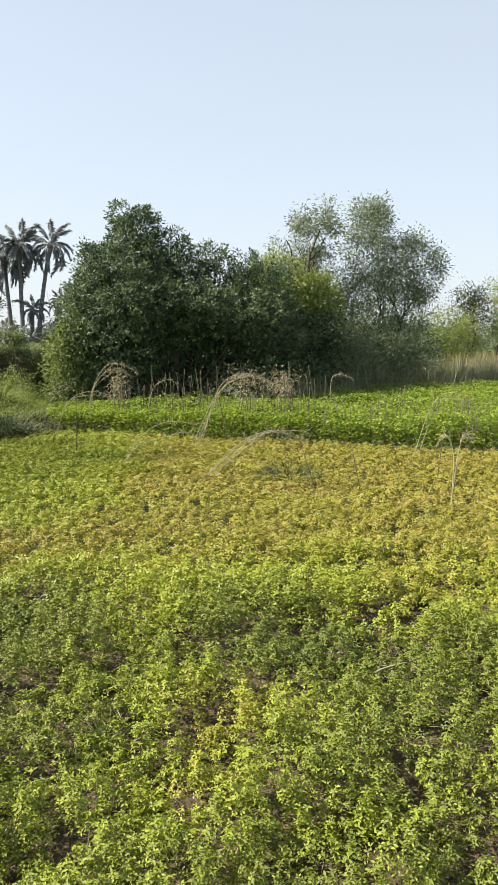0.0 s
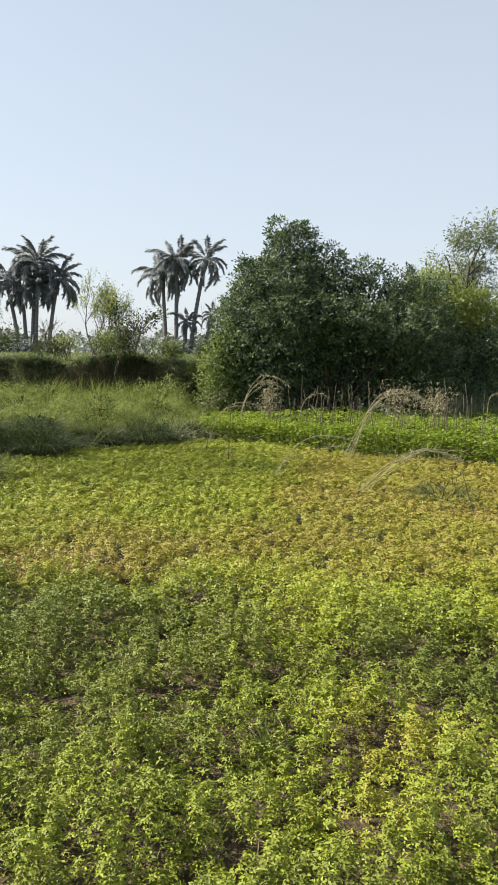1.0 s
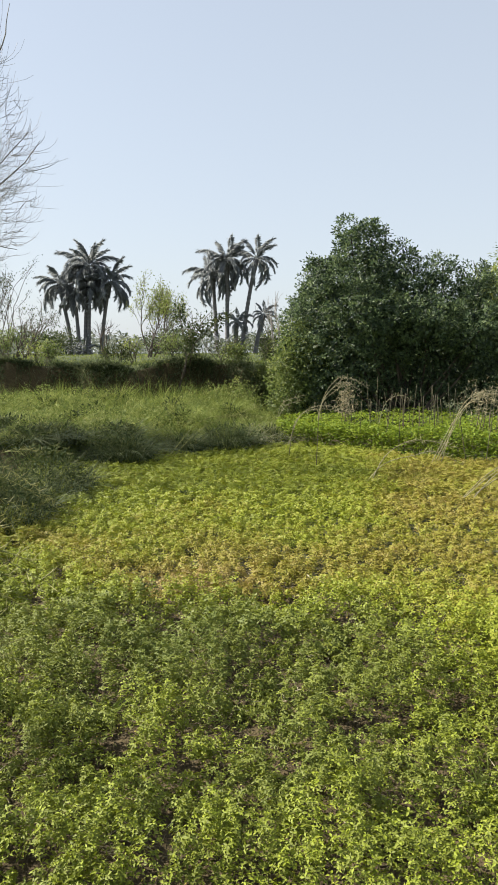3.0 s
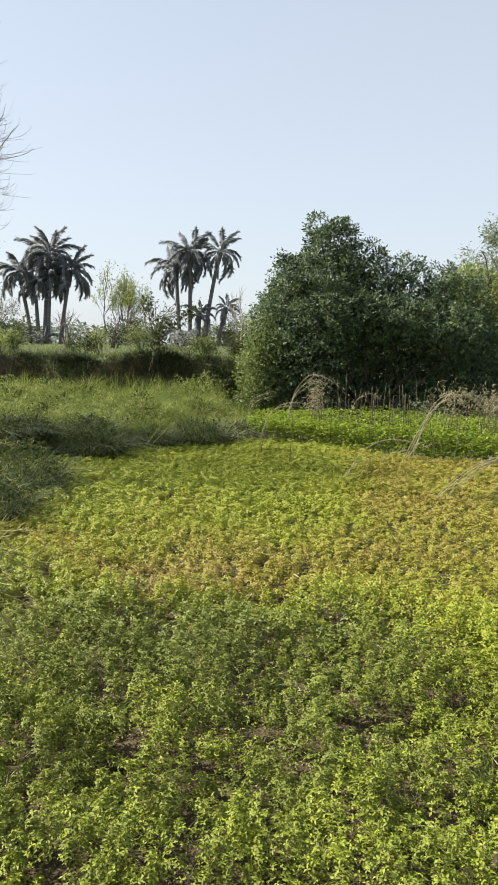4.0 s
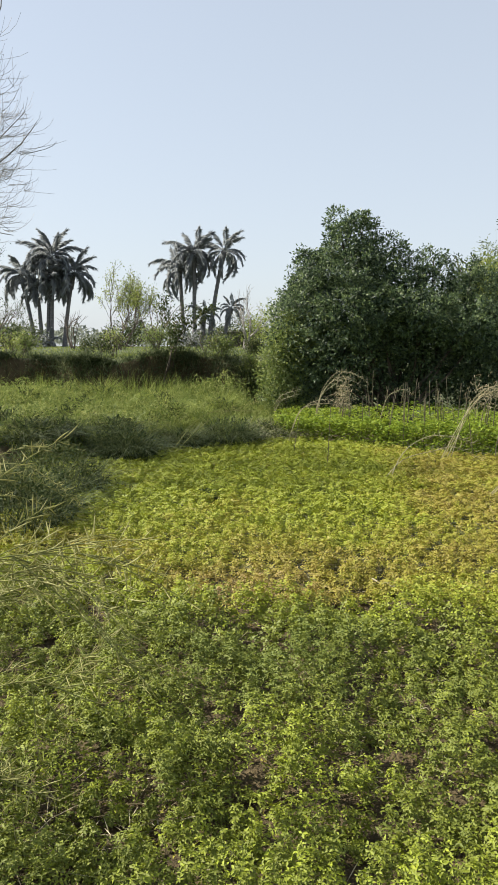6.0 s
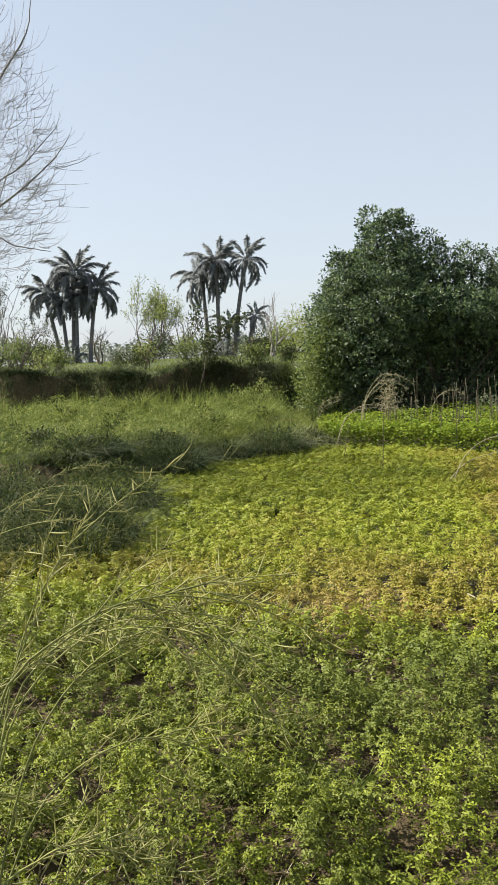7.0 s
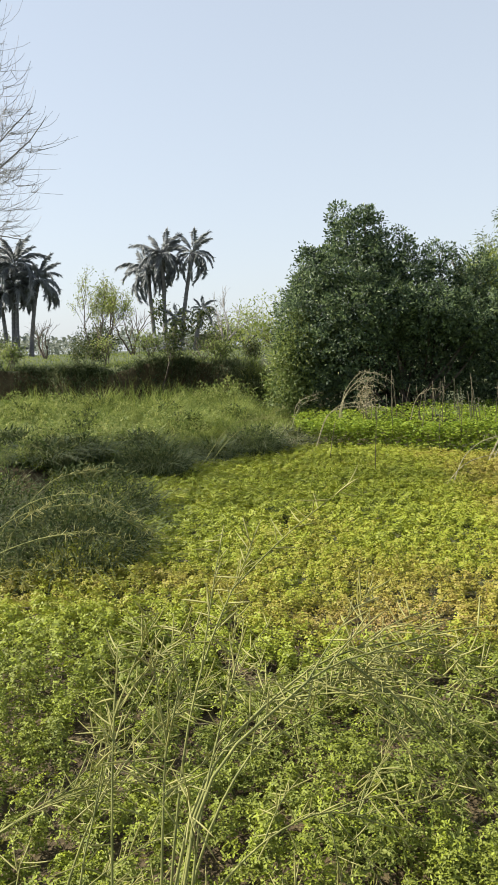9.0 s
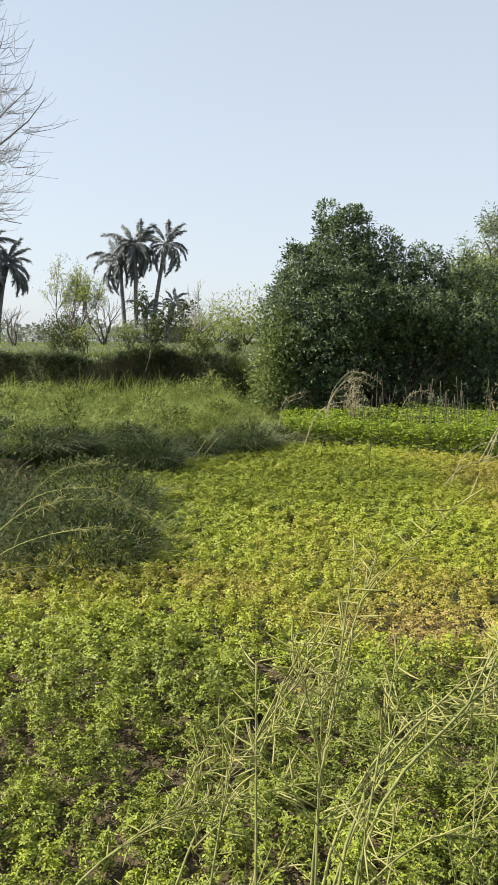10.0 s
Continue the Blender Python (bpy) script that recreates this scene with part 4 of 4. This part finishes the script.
top = 1.8 + 2.0 * value_noise(ang * 60, 0 * ang, 1.0, 40) * (0.5 + value_noise(ang * 190, 0 * ang, 1.0, 41))
z = land(x, y) + top * rng.uniform(0, 1, n) ** 0.7
v, f = leaf_set(np.stack([x, y, z], 1), rng.normal(size=(n, 3)), rng.uniform(0.5, 1.1, n), rng.uniform(0.3, 0.6, n))
tagged(solid("far_woods", [(v, f)], FAR, None, "hazy distant line of trees"), category="woods", kind="stuff")

# ---- the leafless tree on the western side ----
def curve_through(points, n=18):
    """A smooth line through the points."""
    p = np.array(points, float)
    p = np.concatenate([[2 * p[0] - p[1]], p, [2 * p[-1] - p[-2]]])
    out = []
    for i in range(1, len(p) - 2):
        for u in np.linspace(0, 1, max(4, n // (len(p) - 3)), endpoint=False):
            a, b, c, d = p[i - 1:i + 3]
            out.append(0.5 * (2 * b + (c - a) * u + (2 * a - 5 * b + 4 * c - d) * u * u + (3 * b - a - 3 * c + d) * u ** 3))
    return np.array(out + [p[-2]])


e = thing("leafless_tree", (-9.3, 9.4, 0), "large leafless tree with fine grey upward-curving twigs", "tree")
r = np.random.default_rng(5)
FORK = (0.1, 0, 1.5)
TREE_LIMBS = [[FORK, (0.9, 0, 2.9), (1.67, 0, 3.5), (2.39, -0.05, 3.85), (2.85, 0.1, 4.22), (3.16, 0.2, 4.6)], [FORK, (0.8, 0.1, 3.1), (1.7, 0.1, 3.9), (2.3, 0.1, 4.2), (2.9, 0.2, 4.75)],
         [FORK, (1.0, 0, 3.2), (1.7, 0, 4.36), (2.1, 0.1, 5.2), (2.6, 0.1, 5.8), (2.75, 0.1, 6.3)], [FORK, (0.7, -0.1, 2.7), (1.7, -0.1, 3.35), (2.3, -0.1, 3.15), (2.8, -0.1, 3.05)],
         [FORK, (0.5, 0.1, 3.2), (0.9, 0.2, 4.6), (1.4, 0.2, 6.2)], [FORK, (0.1, -0.2, 3.2), (-0.1, -0.4, 4.8), (0.2, -0.3, 6.6)], [FORK, (-0.6, 0.2, 3.0), (-1.3, 0.3, 4.4), (-1.5, 0.3, 5.6)],
         [FORK, (-0.7, -0.3, 2.7), (-1.6, -0.5, 3.4), (-2.1, -0.6, 4.2)], [FORK, (0.6, 0.7, 2.9), (1.2, 1.3, 3.8), (1.6, 1.7, 4.9)], [FORK, (0.5, -0.7, 2.8), (1.1, -1.2, 3.6), (1.7, -1.5, 4.7)]]
solid("trunk", [tube(np.array([(0, 0, -0.05), (0.02, 0.01, 0.5), (0.06, 0, 1.1), FORK, (0.2, 0, 1.8)]), [0.21, 0.17, 0.15, 0.14, 0.10], 9)], TREE_GREY, e, smooth=True)
nodes = []
for k, pts in enumerate(TREE_LIMBS):
    line = curve_through(pts, 24)
    line[2:] += np.cumsum(r.normal(0, 0.008, (len(line) - 2, 3)), 0)
    solid("branch", [tube(line, np.linspace(0.032 if k < 3 else 0.028, 0.004, len(line)), 6)], TREE_GREY, e, smooth=True)
    nodes.append(line[5:])
nodes = np.concatenate(nodes)
d = unit(r.normal(size=(1500, 3)))
goal = np.array([1.0, 0, 4.3]) + d * np.array([1.92, 1.8, 2.25]) * (r.uniform(0.15, 1.0, 1500) ** 0.4)[:, None]
goal = goal[goal[:, 2] > 2.75 + 0.15 * np.abs(goal[:, 0] - 2)]
goal = goal[np.argsort(np.min(np.linalg.norm(goal[:, None] - nodes[None], axis=2), 1))]
twigs = []


def sweep(p, q, thick, thin, n=6):
    """A twig that leaves sideways and curves up to its tip."""
    way = q - p
    c = p + way * np.array([0.8, 0.8, 0.12 if way[2] > 0 else 0.9]) + r.normal(0, 0.04, 3) * np.linalg.norm(way)
    t = np.linspace(0, 1, n)[:, None]
    line = p * (1 - t) ** 2 + 2 * c * t * (1 - t) + q * t ** 2
    twigs.append(tube(line, np.linspace(thick, thin, n), 3))
    return line


for q in goal:
    gap = q - nodes
    far = np.linalg.norm(gap, axis=1) + 0.5 * np.maximum(-gap[:, 2], 0) + 0.25 * np.abs(np.linalg.norm(nodes - np.array(FORK), axis=1) - 0.6 * np.linalg.norm(q - np.array(FORK)))
    p = nodes[np.argmin(far)]
    size = np.linalg.norm(q - p)
    nodes = np.concatenate([nodes, sweep(p, q, 0.0030 + 0.006 * min(1.0, size), 0.0020)[2:]])
for k in r.integers(0, len(nodes), 2600):
    p = nodes[k]
    out = unit((p - np.array([0.5, 0, 3.6])) * np.array([1, 1, 0.4]))
    if np.linalg.norm((p - np.array([1.0, 0, 4.3])) / np.array([1.95, 1.8, 2.3])) > 0.95:
        continue
    sweep(p, p + (out * 0.9 + 0.5 * r.normal(size=3) + 0.55 * UP) * r.uniform(0.12, 0.36), 0.0030, 0.0018, 5)
solid("brushwood", twigs, TREE_GREY, e)


# ---- stalks with pods ----
def pod_mesh(bend, material):
    t = np.linspace(0, 1, 6)
    v, f = tube(np.stack([t, 0 * t, bend * t * t], 1), 0.026 * np.array([0.35, 0.9, 1.0, 1.0, 0.7, 0.12]), 4)
    return mesh_data("pod", v, f, material)


POD_SHAPES = {m.name: [pod_mesh(b, m) for b in (-0.12, 0.0, 0.1, 0.2)] for m in (PODS, STRAW)}


def pod_stalk(points, seed, label, stem_r=0.005, pods=34, pod=0.075, pod_part=0.5, material=PODS, stem_mat=GREEN_STEM, group="", side_shoots=0):
    """A stalk along the points, its end set with thin pods."""
    r = np.random.default_rng(seed)
    base = np.array(points[0], float)
    e = thing("podded_stalk", base, label, "weed stalk", group)
    pts = curve_through(points) - base
    k = len(pts)
    solid("stem", [tube(pts, np.linspace(stem_r, stem_r * 0.35, k), 5)], stem_mat, e, smooth=True)
    lines = [pts[int((k - 1) * (1 - pod_part)):]]
    reach = np.linalg.norm(pts[-1])
    for _ in range(side_shoots):
        i = r.integers(k // 2, k - 3)
        d = unit(pts[i + 2] - pts[i - 2]) + 0.45 * r.normal(size=3)
        t = np.linspace(0, 1, 7)[:, None]
        shoot = pts[i] + unit(d) * t * r.uniform(0.2, 0.4) * reach - UP * 0.06 * t ** 2
        solid("side_shoot", [tube(shoot, np.linspace(stem_r * 0.6, stem_r * 0.25, 7), 4)], stem_mat, e)
        lines.append(shoot[2:])
    shape = POD_SHAPES[material.name]
    for line in lines:
        for u in np.linspace(0, 0.99, pods if line is lines[0] else pods // 2):
            i = u * (len(line) - 1)
            q = int(i)
            way = unit(line[q + 1] - line[q]) * 0.55 + 0.85 * unit(r.normal(size=3))
            o = new("pod", shape[r.integers(len(shape))])
            o.parent = e
            o.matrix_basis = Matrix.Translation(line[q] + (line[q + 1] - line[q]) * (i - q)) @ Vector(way).to_track_quat("X", "Z").to_matrix().to_4x4() @ Matrix.Scale(pod * r.uniform(0.6, 1.2), 4)
    return e


# a clump of stalks close to the path
dry = np.random.default_rng(139)
bx, by = -3.1 + dry.normal(0, 0.28, 420), 1.85 + dry.normal(0, 0.22, 420)
v, f = blade_set(on_land(bx, by), dry.uniform(0, 2 * np.pi, 420), dry.uniform(0.08, 0.30, 420), 0.004, dry.uniform(0.3, 1.6, 420), 4)
tagged(solid("dry_grass", [(v, f)], STRAW, None, "thin dry grass at the foot of the podded stalks"), category="grass", kind="stuff")
NEAR = "yellow-green stalk with long thin pods"
BENT = "bent stalk hanging over the clover with long thin straw-yellow pods"
for k, (pts, lab, sh, part) in enumerate([
        ([(-3.12, 1.80, 0), (-3.13, 1.95, 0.70), (-3.14, 2.08, 1.00)], NEAR, 2, 0.35),
        ([(-3.02, 1.78, 0), (-3.01, 1.90, 0.64), (-3.00, 2.00, 0.98)], NEAR, 2, 0.35),
        ([(-2.98, 1.76, 0), (-2.93, 1.86, 0.66), (-2.85, 2.05, 1.03)], NEAR, 1, 0.3),
        ([(-3.05, 1.85, 0), (-2.99, 2.10, 0.80), (-2.86, 2.38, 1.17)], NEAR, 1, 0.3),
        ([(-3.00, 1.75, 0), (-2.93, 1.85, 0.72), (-2.75, 1.98, 0.93), (-2.58, 2.15, 0.96), (-2.35, 2.33, 0.88)], BENT, 2, 0.55),
        ([(-3.02, 1.80, 0), (-2.95, 1.95, 0.68), (-2.76, 2.10, 0.90), (-2.55, 2.28, 0.93), (-2.32, 2.42, 0.85)], BENT, 2, 0.55),
        ([(-3.06, 1.90, 0), (-2.98, 2.00, 0.62), (-2.80, 2.15, 0.84), (-2.60, 2.24, 0.86), (-2.40, 2.30, 0.76)], BENT, 2, 0.55),
        ([(-3.08, 1.95, 0), (-2.95, 2.08, 0.55), (-2.75, 2.25, 0.78), (-2.50, 2.45, 0.80)], BENT, 1, 0.5),
        ([(-3.10, 2.00, 0), (-2.95, 2.12, 0.36), (-2.72, 2.28, 0.47), (-2.50, 2.40, 0.36)], BENT, 2, 0.5),
        ([(-3.05, 1.65, 0), (-2.92, 1.78, 0.32), (-2.72, 1.90, 0.38), (-2.45, 2.02, 0.24)], BENT, 2, 0.5),
        ([(-3.55, 1.55, 0), (-3.42, 1.75, 0.35), (-3.25, 1.95, 0.45), (-3.05, 2.10, 0.40)], BENT, 1, 0.45),
        ([(-3.75, 1.75, 0), (-3.60, 2.00, 0.40), (-3.40, 2.20, 0.52), (-3.25, 2.35, 0.50)], BENT, 1, 0.45),
        ([(-3.25, 1.85, 0), (-3.24, 2.00, 0.45), (-3.20, 2.20, 0.72)], NEAR, 1, 0.4),
        ([(-3.45, 2.15, 0), (-3.30, 2.30, 0.45), (-3.10, 2.55, 0.62), (-2.90, 2.75, 0.58)], BENT, 1, 0.5)]):
    pod_stalk(pts, 140 + k, lab, 0.0042, 28, 0.074, part, group="podded stalks by the path", side_shoots=sh + 4 * (lab == BENT) + 1)

# pale stalks that lean out of the weeds
LEAN = "pale stalk with pods leaning out of the weeds"
for k, pts in enumerate([[(-5.3, 4.9, 0), (-4.95, 5.0, 0.35), (-4.45, 5.25, 0.45), (-4.15, 5.5, 0.30)], [(-5.4, 5.1, 0), (-5.0, 5.3, 0.5), (-4.5, 5.6, 0.55), (-4.1, 5.95, 0.20)],
                         [(-5.2, 4.7, 0), (-4.9, 4.75, 0.28), (-4.5, 4.9, 0.30)], [(-5.6, 6.2, 0), (-5.2, 6.5, 0.55), (-4.8, 6.9, 0.6)], [(-5.1, 5.2, 0), (-4.95, 5.3, 0.45), (-4.72, 5.45, 0.62)],
                         [(-5.4, 5.6, 0), (-5.1, 5.7, 0.5), (-4.6, 5.8, 0.6), (-4.2, 5.8, 0.4)], [(-4.5, 10.0, 0.1), (-4.2, 10.3, 0.45), (-3.8, 10.8, 0.72)], [(-4.6, 10.1, 0.1), (-4.2, 10.6, 0.6), (-3.5, 11.2, 0.62)]]):
    pod_stalk(pts, 160 + k, LEAN, 0.006, 30, 0.075, 0.5, group="podded stalks in the weeds", side_shoots=1)

# dry stalks arching along the crop border
ARCH = "dry pale arching stalk with a feathery podded head"
ARCHES = [([(-1.59, 8.7, 0), (-1.36, 8.8, 0.34), (-1.09, 8.9, 0.50), (-0.80, 8.9, 0.49), (-0.55, 8.9, 0.40)], 2),
          ([(-0.49, 7.9, 0), (-0.15, 8.0, 0.33), (0.22, 8.1, 0.53), (0.62, 8.2, 0.44)], 4),
          ([(-0.82, 10.4, 0.05), (-0.48, 10.4, 0.80), (-0.21, 10.4, 1.05), (0.10, 10.4, 1.03), (0.45, 10.4, 0.85)], 4),
          ([(-2.85, 12.6, 0.1), (-2.70, 12.6, 0.75), (-2.45, 12.6, 1.05), (-2.20, 12.6, 1.12), (-1.98, 12.6, 0.98)], 4),
          ([(-3.15, 11.7, 0.1), (-2.95, 11.7, 0.60), (-2.58, 11.7, 0.73), (-2.10, 11.7, 0.66)], 2),
          ([(-1.75, 12.0, 0.1), (-1.60, 12.0, 0.75), (-1.35, 12.0, 0.92), (-1.15, 12.0, 0.85)], 1),
          ([(1.77, 6.3, 0), (1.79, 6.35, 0.50), (1.74, 6.4, 0.68), (1.66, 6.4, 0.60)], 1), ([(1.78, 6.3, 0), (1.82, 6.35, 0.52), (1.88, 6.4, 0.69), (1.94, 6.4, 0.62)], 1),
          ([(2.10, 9.0, 0), (2.22, 9.0, 0.70), (2.48, 9.0, 0.83), (2.70, 9.0, 0.63), (2.76, 9.0, 0.30)], 2), ([(4.6, 17.0, 0.2), (4.75, 17.0, 0.80), (5.0, 17.0, 0.90), (5.25, 17.0, 0.70)], 1),
          ([(1.35, 12.6, 0.2), (1.38, 12.6, 0.85), (1.55, 12.6, 0.93), (1.75, 12.6, 0.85)], 1), ([(-3.6, 12.8, 0.1), (-3.45, 12.8, 0.62), (-3.15, 12.8, 0.80)], 2)]
jit = np.random.default_rng(205)
for k, (pts, strands) in enumerate(ARCHES):
    for j in range(strands):
        p = np.array(pts, float)
        p[1:] += jit.normal(0, 0.012 if strands == 1 else 0.03, 3) * np.linspace(0.4, 1.3, len(p) - 1)[:, None] + jit.normal(0, 0.035, (len(p) - 1, 3)) * (j > 0)
        p[0, :2] += jit.normal(0, 0.01 if strands == 1 else 0.05, 2)
        pod_stalk(p, 180 + 7 * k + j, ARCH, 0.006, 34, 0.075, 0.55, STRAW, ARCH_STEM, "dry stalks along the crop border")

# rounded dry heads
for k, (b, w) in enumerate([((-0.05, 11.6, 0.25), 0.34), ((0.5, 11.7, 0.2), 0.26), ((-2.35, 12.9, 0.15), 0.16)]):
    r = np.random.default_rng(210 + k)
    e = thing("dry_tuft", b, "dry straw-coloured tuft hanging over the crop", "dry tuft")
    n = 300
    P = r.normal(size=(n, 3)) * np.array([w * 0.5, 0.2, 0.13]) + np.array([0, 0, 0.62])
    solid("head", [leaf_set(P, r.normal(size=(n, 3)) - 0.3 * UP, 0.09 * r.uniform(0.5, 1.3, n), 0.010)], STRAW, e)
    for j in range(5):
        q = np.array([r.normal(0, w * 0.5), r.normal(0, 0.1), 0])
        solid("stem", [tube(np.linspace(q, q * 0.6 + np.array([0.05, 0, 0.65]), 5), np.linspace(0.009, 0.004, 5), 4)], DRY_STEM, e)

# upright bare stems
STEMS = []
for k in range(5):
    r = np.random.default_rng(230 + k)
    h = 1.0
    pts = np.stack([0.05 * r.normal() * np.linspace(0, 1, 7) ** 1.5, 0.05 * r.normal() * np.linspace(0, 1, 7), np.linspace(-0.02, h, 7)], 1)
    v, f = tube(pts, np.linspace(0.0066, 0.0034, 7), 5)
    STEMS.append(mesh_data("dry_reed", v, f, DRY_STEM))
r = np.random.default_rng(240)
spots = [(-2.32, 9.6, 0.85), (1.07, 6.95, 0.52), (0.66, 7.0, 0.50), (1.9, 7.4, 0.7), (-2.9, 10.6, 0.6), (-0.83, 11.8, 0.95), (-1.29, 11.5, 0.97), (-0.11, 10.6, 1.1), (-1.0, 12.0, 0.9), (0.6, 11.9, 1.2)]
spots += [(r.uniform(-2.3, 1.2), 0, r.uniform(0.6, 1.15)) for _ in range(60)] + [(r.uniform(1.2, 5.5), 0, r.uniform(0.45, 0.8)) for _ in range(100)]
for x, y, h in spots:
    lean = 0.25 if y else 1.0
    y = y or float(border(x)) + r.uniform(0.0, 2.2)
    s = new("dry_reed", STEMS[r.integers(5)])
    s.matrix_basis = pose(x, y, float(land(x, y)), lean * r.normal(0, 3.5), lean * r.normal(0, 5), r.uniform(0, 360)) @ Matrix.Diagonal((1, 1, h, 1))
    tagged(s, "thin dry upright reed standing in the crop border", "reed", "dry reeds in the crop border")


# ---- weed clumps ----
def weed_clump(base, radius, height, seed, label, n=2600, leaf=0.055, blades=500):
    r = np.random.default_rng(seed)
    e = thing("weed_clump", base, label, "weeds")
    d = unit(r.normal(size=(n, 3)))
    d[:, 2] = np.abs(d[:, 2])
    k = r.uniform(0.55, 1.0, n) ** 0.6
    lump = 0.8 + 0.4 * value_noise(d[:, 0] * 2 + seed, d[:, 1] * 2, 2.0, seed)
    P = d * np.array([radius[0], radius[1], height]) * (k * lump)[:, None]
    size = leaf * r.uniform(0.5, 1.3, n)
    solid("foliage", [leaf_set(P, d + 0.8 * r.normal(size=(n, 3)), size, size * 0.3)], WEED, e)
    a, q = r.uniform(0, 2 * np.pi, blades), np.sqrt(r.uniform(0, 1, blades))
    B = np.stack([np.cos(a) * q * radius[0] * 0.8, np.sin(a) * q * radius[1] * 0.8, 0 * a], 1)
    solid("grass", [blade_set(B, a + r.normal(0, 0.7, blades), height * r.uniform(0.7, 1.35, blades), 0.008, r.uniform(0.4, 1.5, blades), 3)], DARK_GRASS, e)
    return e


for k, (b, rad, h, nn) in enumerate([((-4.75, 5.9, 0), (0.6, 0.75), 0.55, 4200), ((-5.1, 7.3, 0), (0.75, 0.6), 0.55, 3600), ((-6.0, 6.4, 0), (0.9, 1.0), 0.7, 4200), ((-5.1, 9.5, 0.1), (0.55, 0.35), 0.42, 1800), ((-6.9, 10.2, 0.15), (0.8, 0.5), 0.5, 2200),
                                     ((-6.2, 5.0, 0), (0.8, 0.7), 0.5, 2600), ((-4.0, 11.2, 0.1), (0.4, 0.4), 0.4, 1200), ((-7.2, 7.9, 0), (0.8, 0.6), 0.6, 2600)]):
    weed_clump(b, rad, h, 300 + k, "grey-green tangled weed clump casting shade on the clover", nn)

# small weeds and straws lying in the clover
weed_clump((-3.34, 7.28, 0), (0.10, 0.10), 0.16, 330, "small dark weed standing in the clover", 160, 0.05, 30)
weed_clump((0.40, 7.75, 0), (0.30, 0.20), 0.28, 331, "wispy grey weed standing in the clover", 260, 0.045, 260)
for k, (a, b) in enumerate([((0.32, 4.87), (0.86, 4.34)), ((0.15, 7.41), (0.40, 7.19)), ((0.67, 5.96), (0.69, 5.60)), ((0.55, 3.1), (0.8, 3.2)), ((-1.6, 4.9), (-1.45, 4.7))]):
    p = np.array([(*a, 0.06), (*b, 0.09)])
    e = solid("fallen_straw", [tube(np.linspace(p[0], p[1], 6) + np.random.default_rng(k).normal(0, 0.006, (6, 3)), np.linspace(0.006, 0.003, 6), 5)], STRAW, None)
    tagged(e, "pale dry straw lying across the clover", "straw", "straws on the clover")
e = solid("fallen_twig", [tube(curve_through([(0.86, 4.78, 0.03), (0.89, 4.83, 0.10), (0.93, 4.93, 0.12), (0.97, 5.02, 0.05)]), np.full(19, 0.006), 6)], BARK, None)
tagged(e, "short dark crooked twig lying in the clover", "twig")


def grass_tuft(base, radius, height, seed, label, count=620, material=GRASS, core=WEED, width=0.012):
    """Long blades that spring from the middle and droop all round."""
    r = np.random.default_rng(seed)
    x, y = base
    e = thing("grass_tuft", (x, y, float(land(x, y))), label, "grass tuft", "grass tufts in the rough grass")
    # leaf mound added inside; dark in the large tufts, so their hollows look shaded
    m = 700 if radius > 0.3 else 40
    d = unit(r.normal(size=(m, 3))) * np.array([1, 1, 0.5])
    d[:, 2] = np.abs(d[:, 2])
    mound = d * (r.uniform(0.3, 1.0, m) ** 0.5)[:, None] * np.array([radius * 0.8, radius * 0.8, height * 1.25])
    solid("foliage", [leaf_set(mound, r.normal(size=(m, 3)), r.uniform(0.06, 0.14, m), 0.03 * width / 0.012)], core, e)
    a, q = r.uniform(0, 2 * np.pi, count), np.abs(r.normal(0, 0.28, count))
    P = np.stack([np.cos(a) * q * radius, np.sin(a) * q * radius, 0 * a], 1)
    solid("grass", [blade_set(P, a + r.normal(0, 0.4, count), height * r.uniform(0.6, 1.25, count), width, r.uniform(0.4, 1.9, count) * radius / height, 5)], material, e)
    return e


DOMES = [(-5.15, 9.9, 0.55, 0.60), (-4.55, 10.75, 0.45, 0.55), (-6.35, 9.15, 0.6, 0.5), (-6.2, 9.7, 0.6, 0.45), (-7.4, 10.3, 0.6, 0.5), (-4.25, 11.6, 0.55, 0.62), (-5.6, 10.6, 0.5, 0.45), (-6.7, 11.4, 0.6, 0.5), (-3.95, 12.6, 0.45, 0.55),
         (-8.6, 11.6, 0.6, 0.5), (-5.3, 12.3, 0.55, 0.6), (-7.2, 13.0, 0.6, 0.6), (-4.7, 13.6, 0.5, 0.65), (-6.1, 14.2, 0.6, 0.7), (-8.8, 13.8, 0.6, 0.7), (-9.8, 12.6, 0.6, 0.55), (-7.6, 14.9, 0.6, 0.75), (-10.4, 14.6, 0.6, 0.7)]
# tufts nearer than y 10.8 get darker blades for the ledge's shadow
for k, (x, y, rad, h) in enumerate(DOMES):
    grass_tuft((x, y), rad, h, 500 + k, ("drooping tuft of green grass with dry blades", "tall drooping tuft of green grass")[h > 0.55], material=(GRASS, DARK_GRASS)[y < 10.8])
grass_tuft((-3.95, 11.7), 0.6, 0.6, 540, "dry grey-green grass tuft bent over beside the crop", 420, REED)
grass_tuft((-3.55, 12.3), 0.5, 0.55, 541, "dry grey-green grass tuft bent over beside the crop", 320, REED)
for k, (x, y, rad, h) in enumerate([(-2.52, 2.76, 0.14, 0.17), (-2.33, 2.70, 0.12, 0.15), (-2.66, 2.84, 0.12, 0.14), (-2.15, 2.80, 0.10, 0.13), (-0.55, 2.60, 0.10, 0.14)]):
    grass_tuft((x, y), rad, h, 550 + k, "small tuft of fresh green grass in the clover", 46, GRASS, GRASS, 0.005)
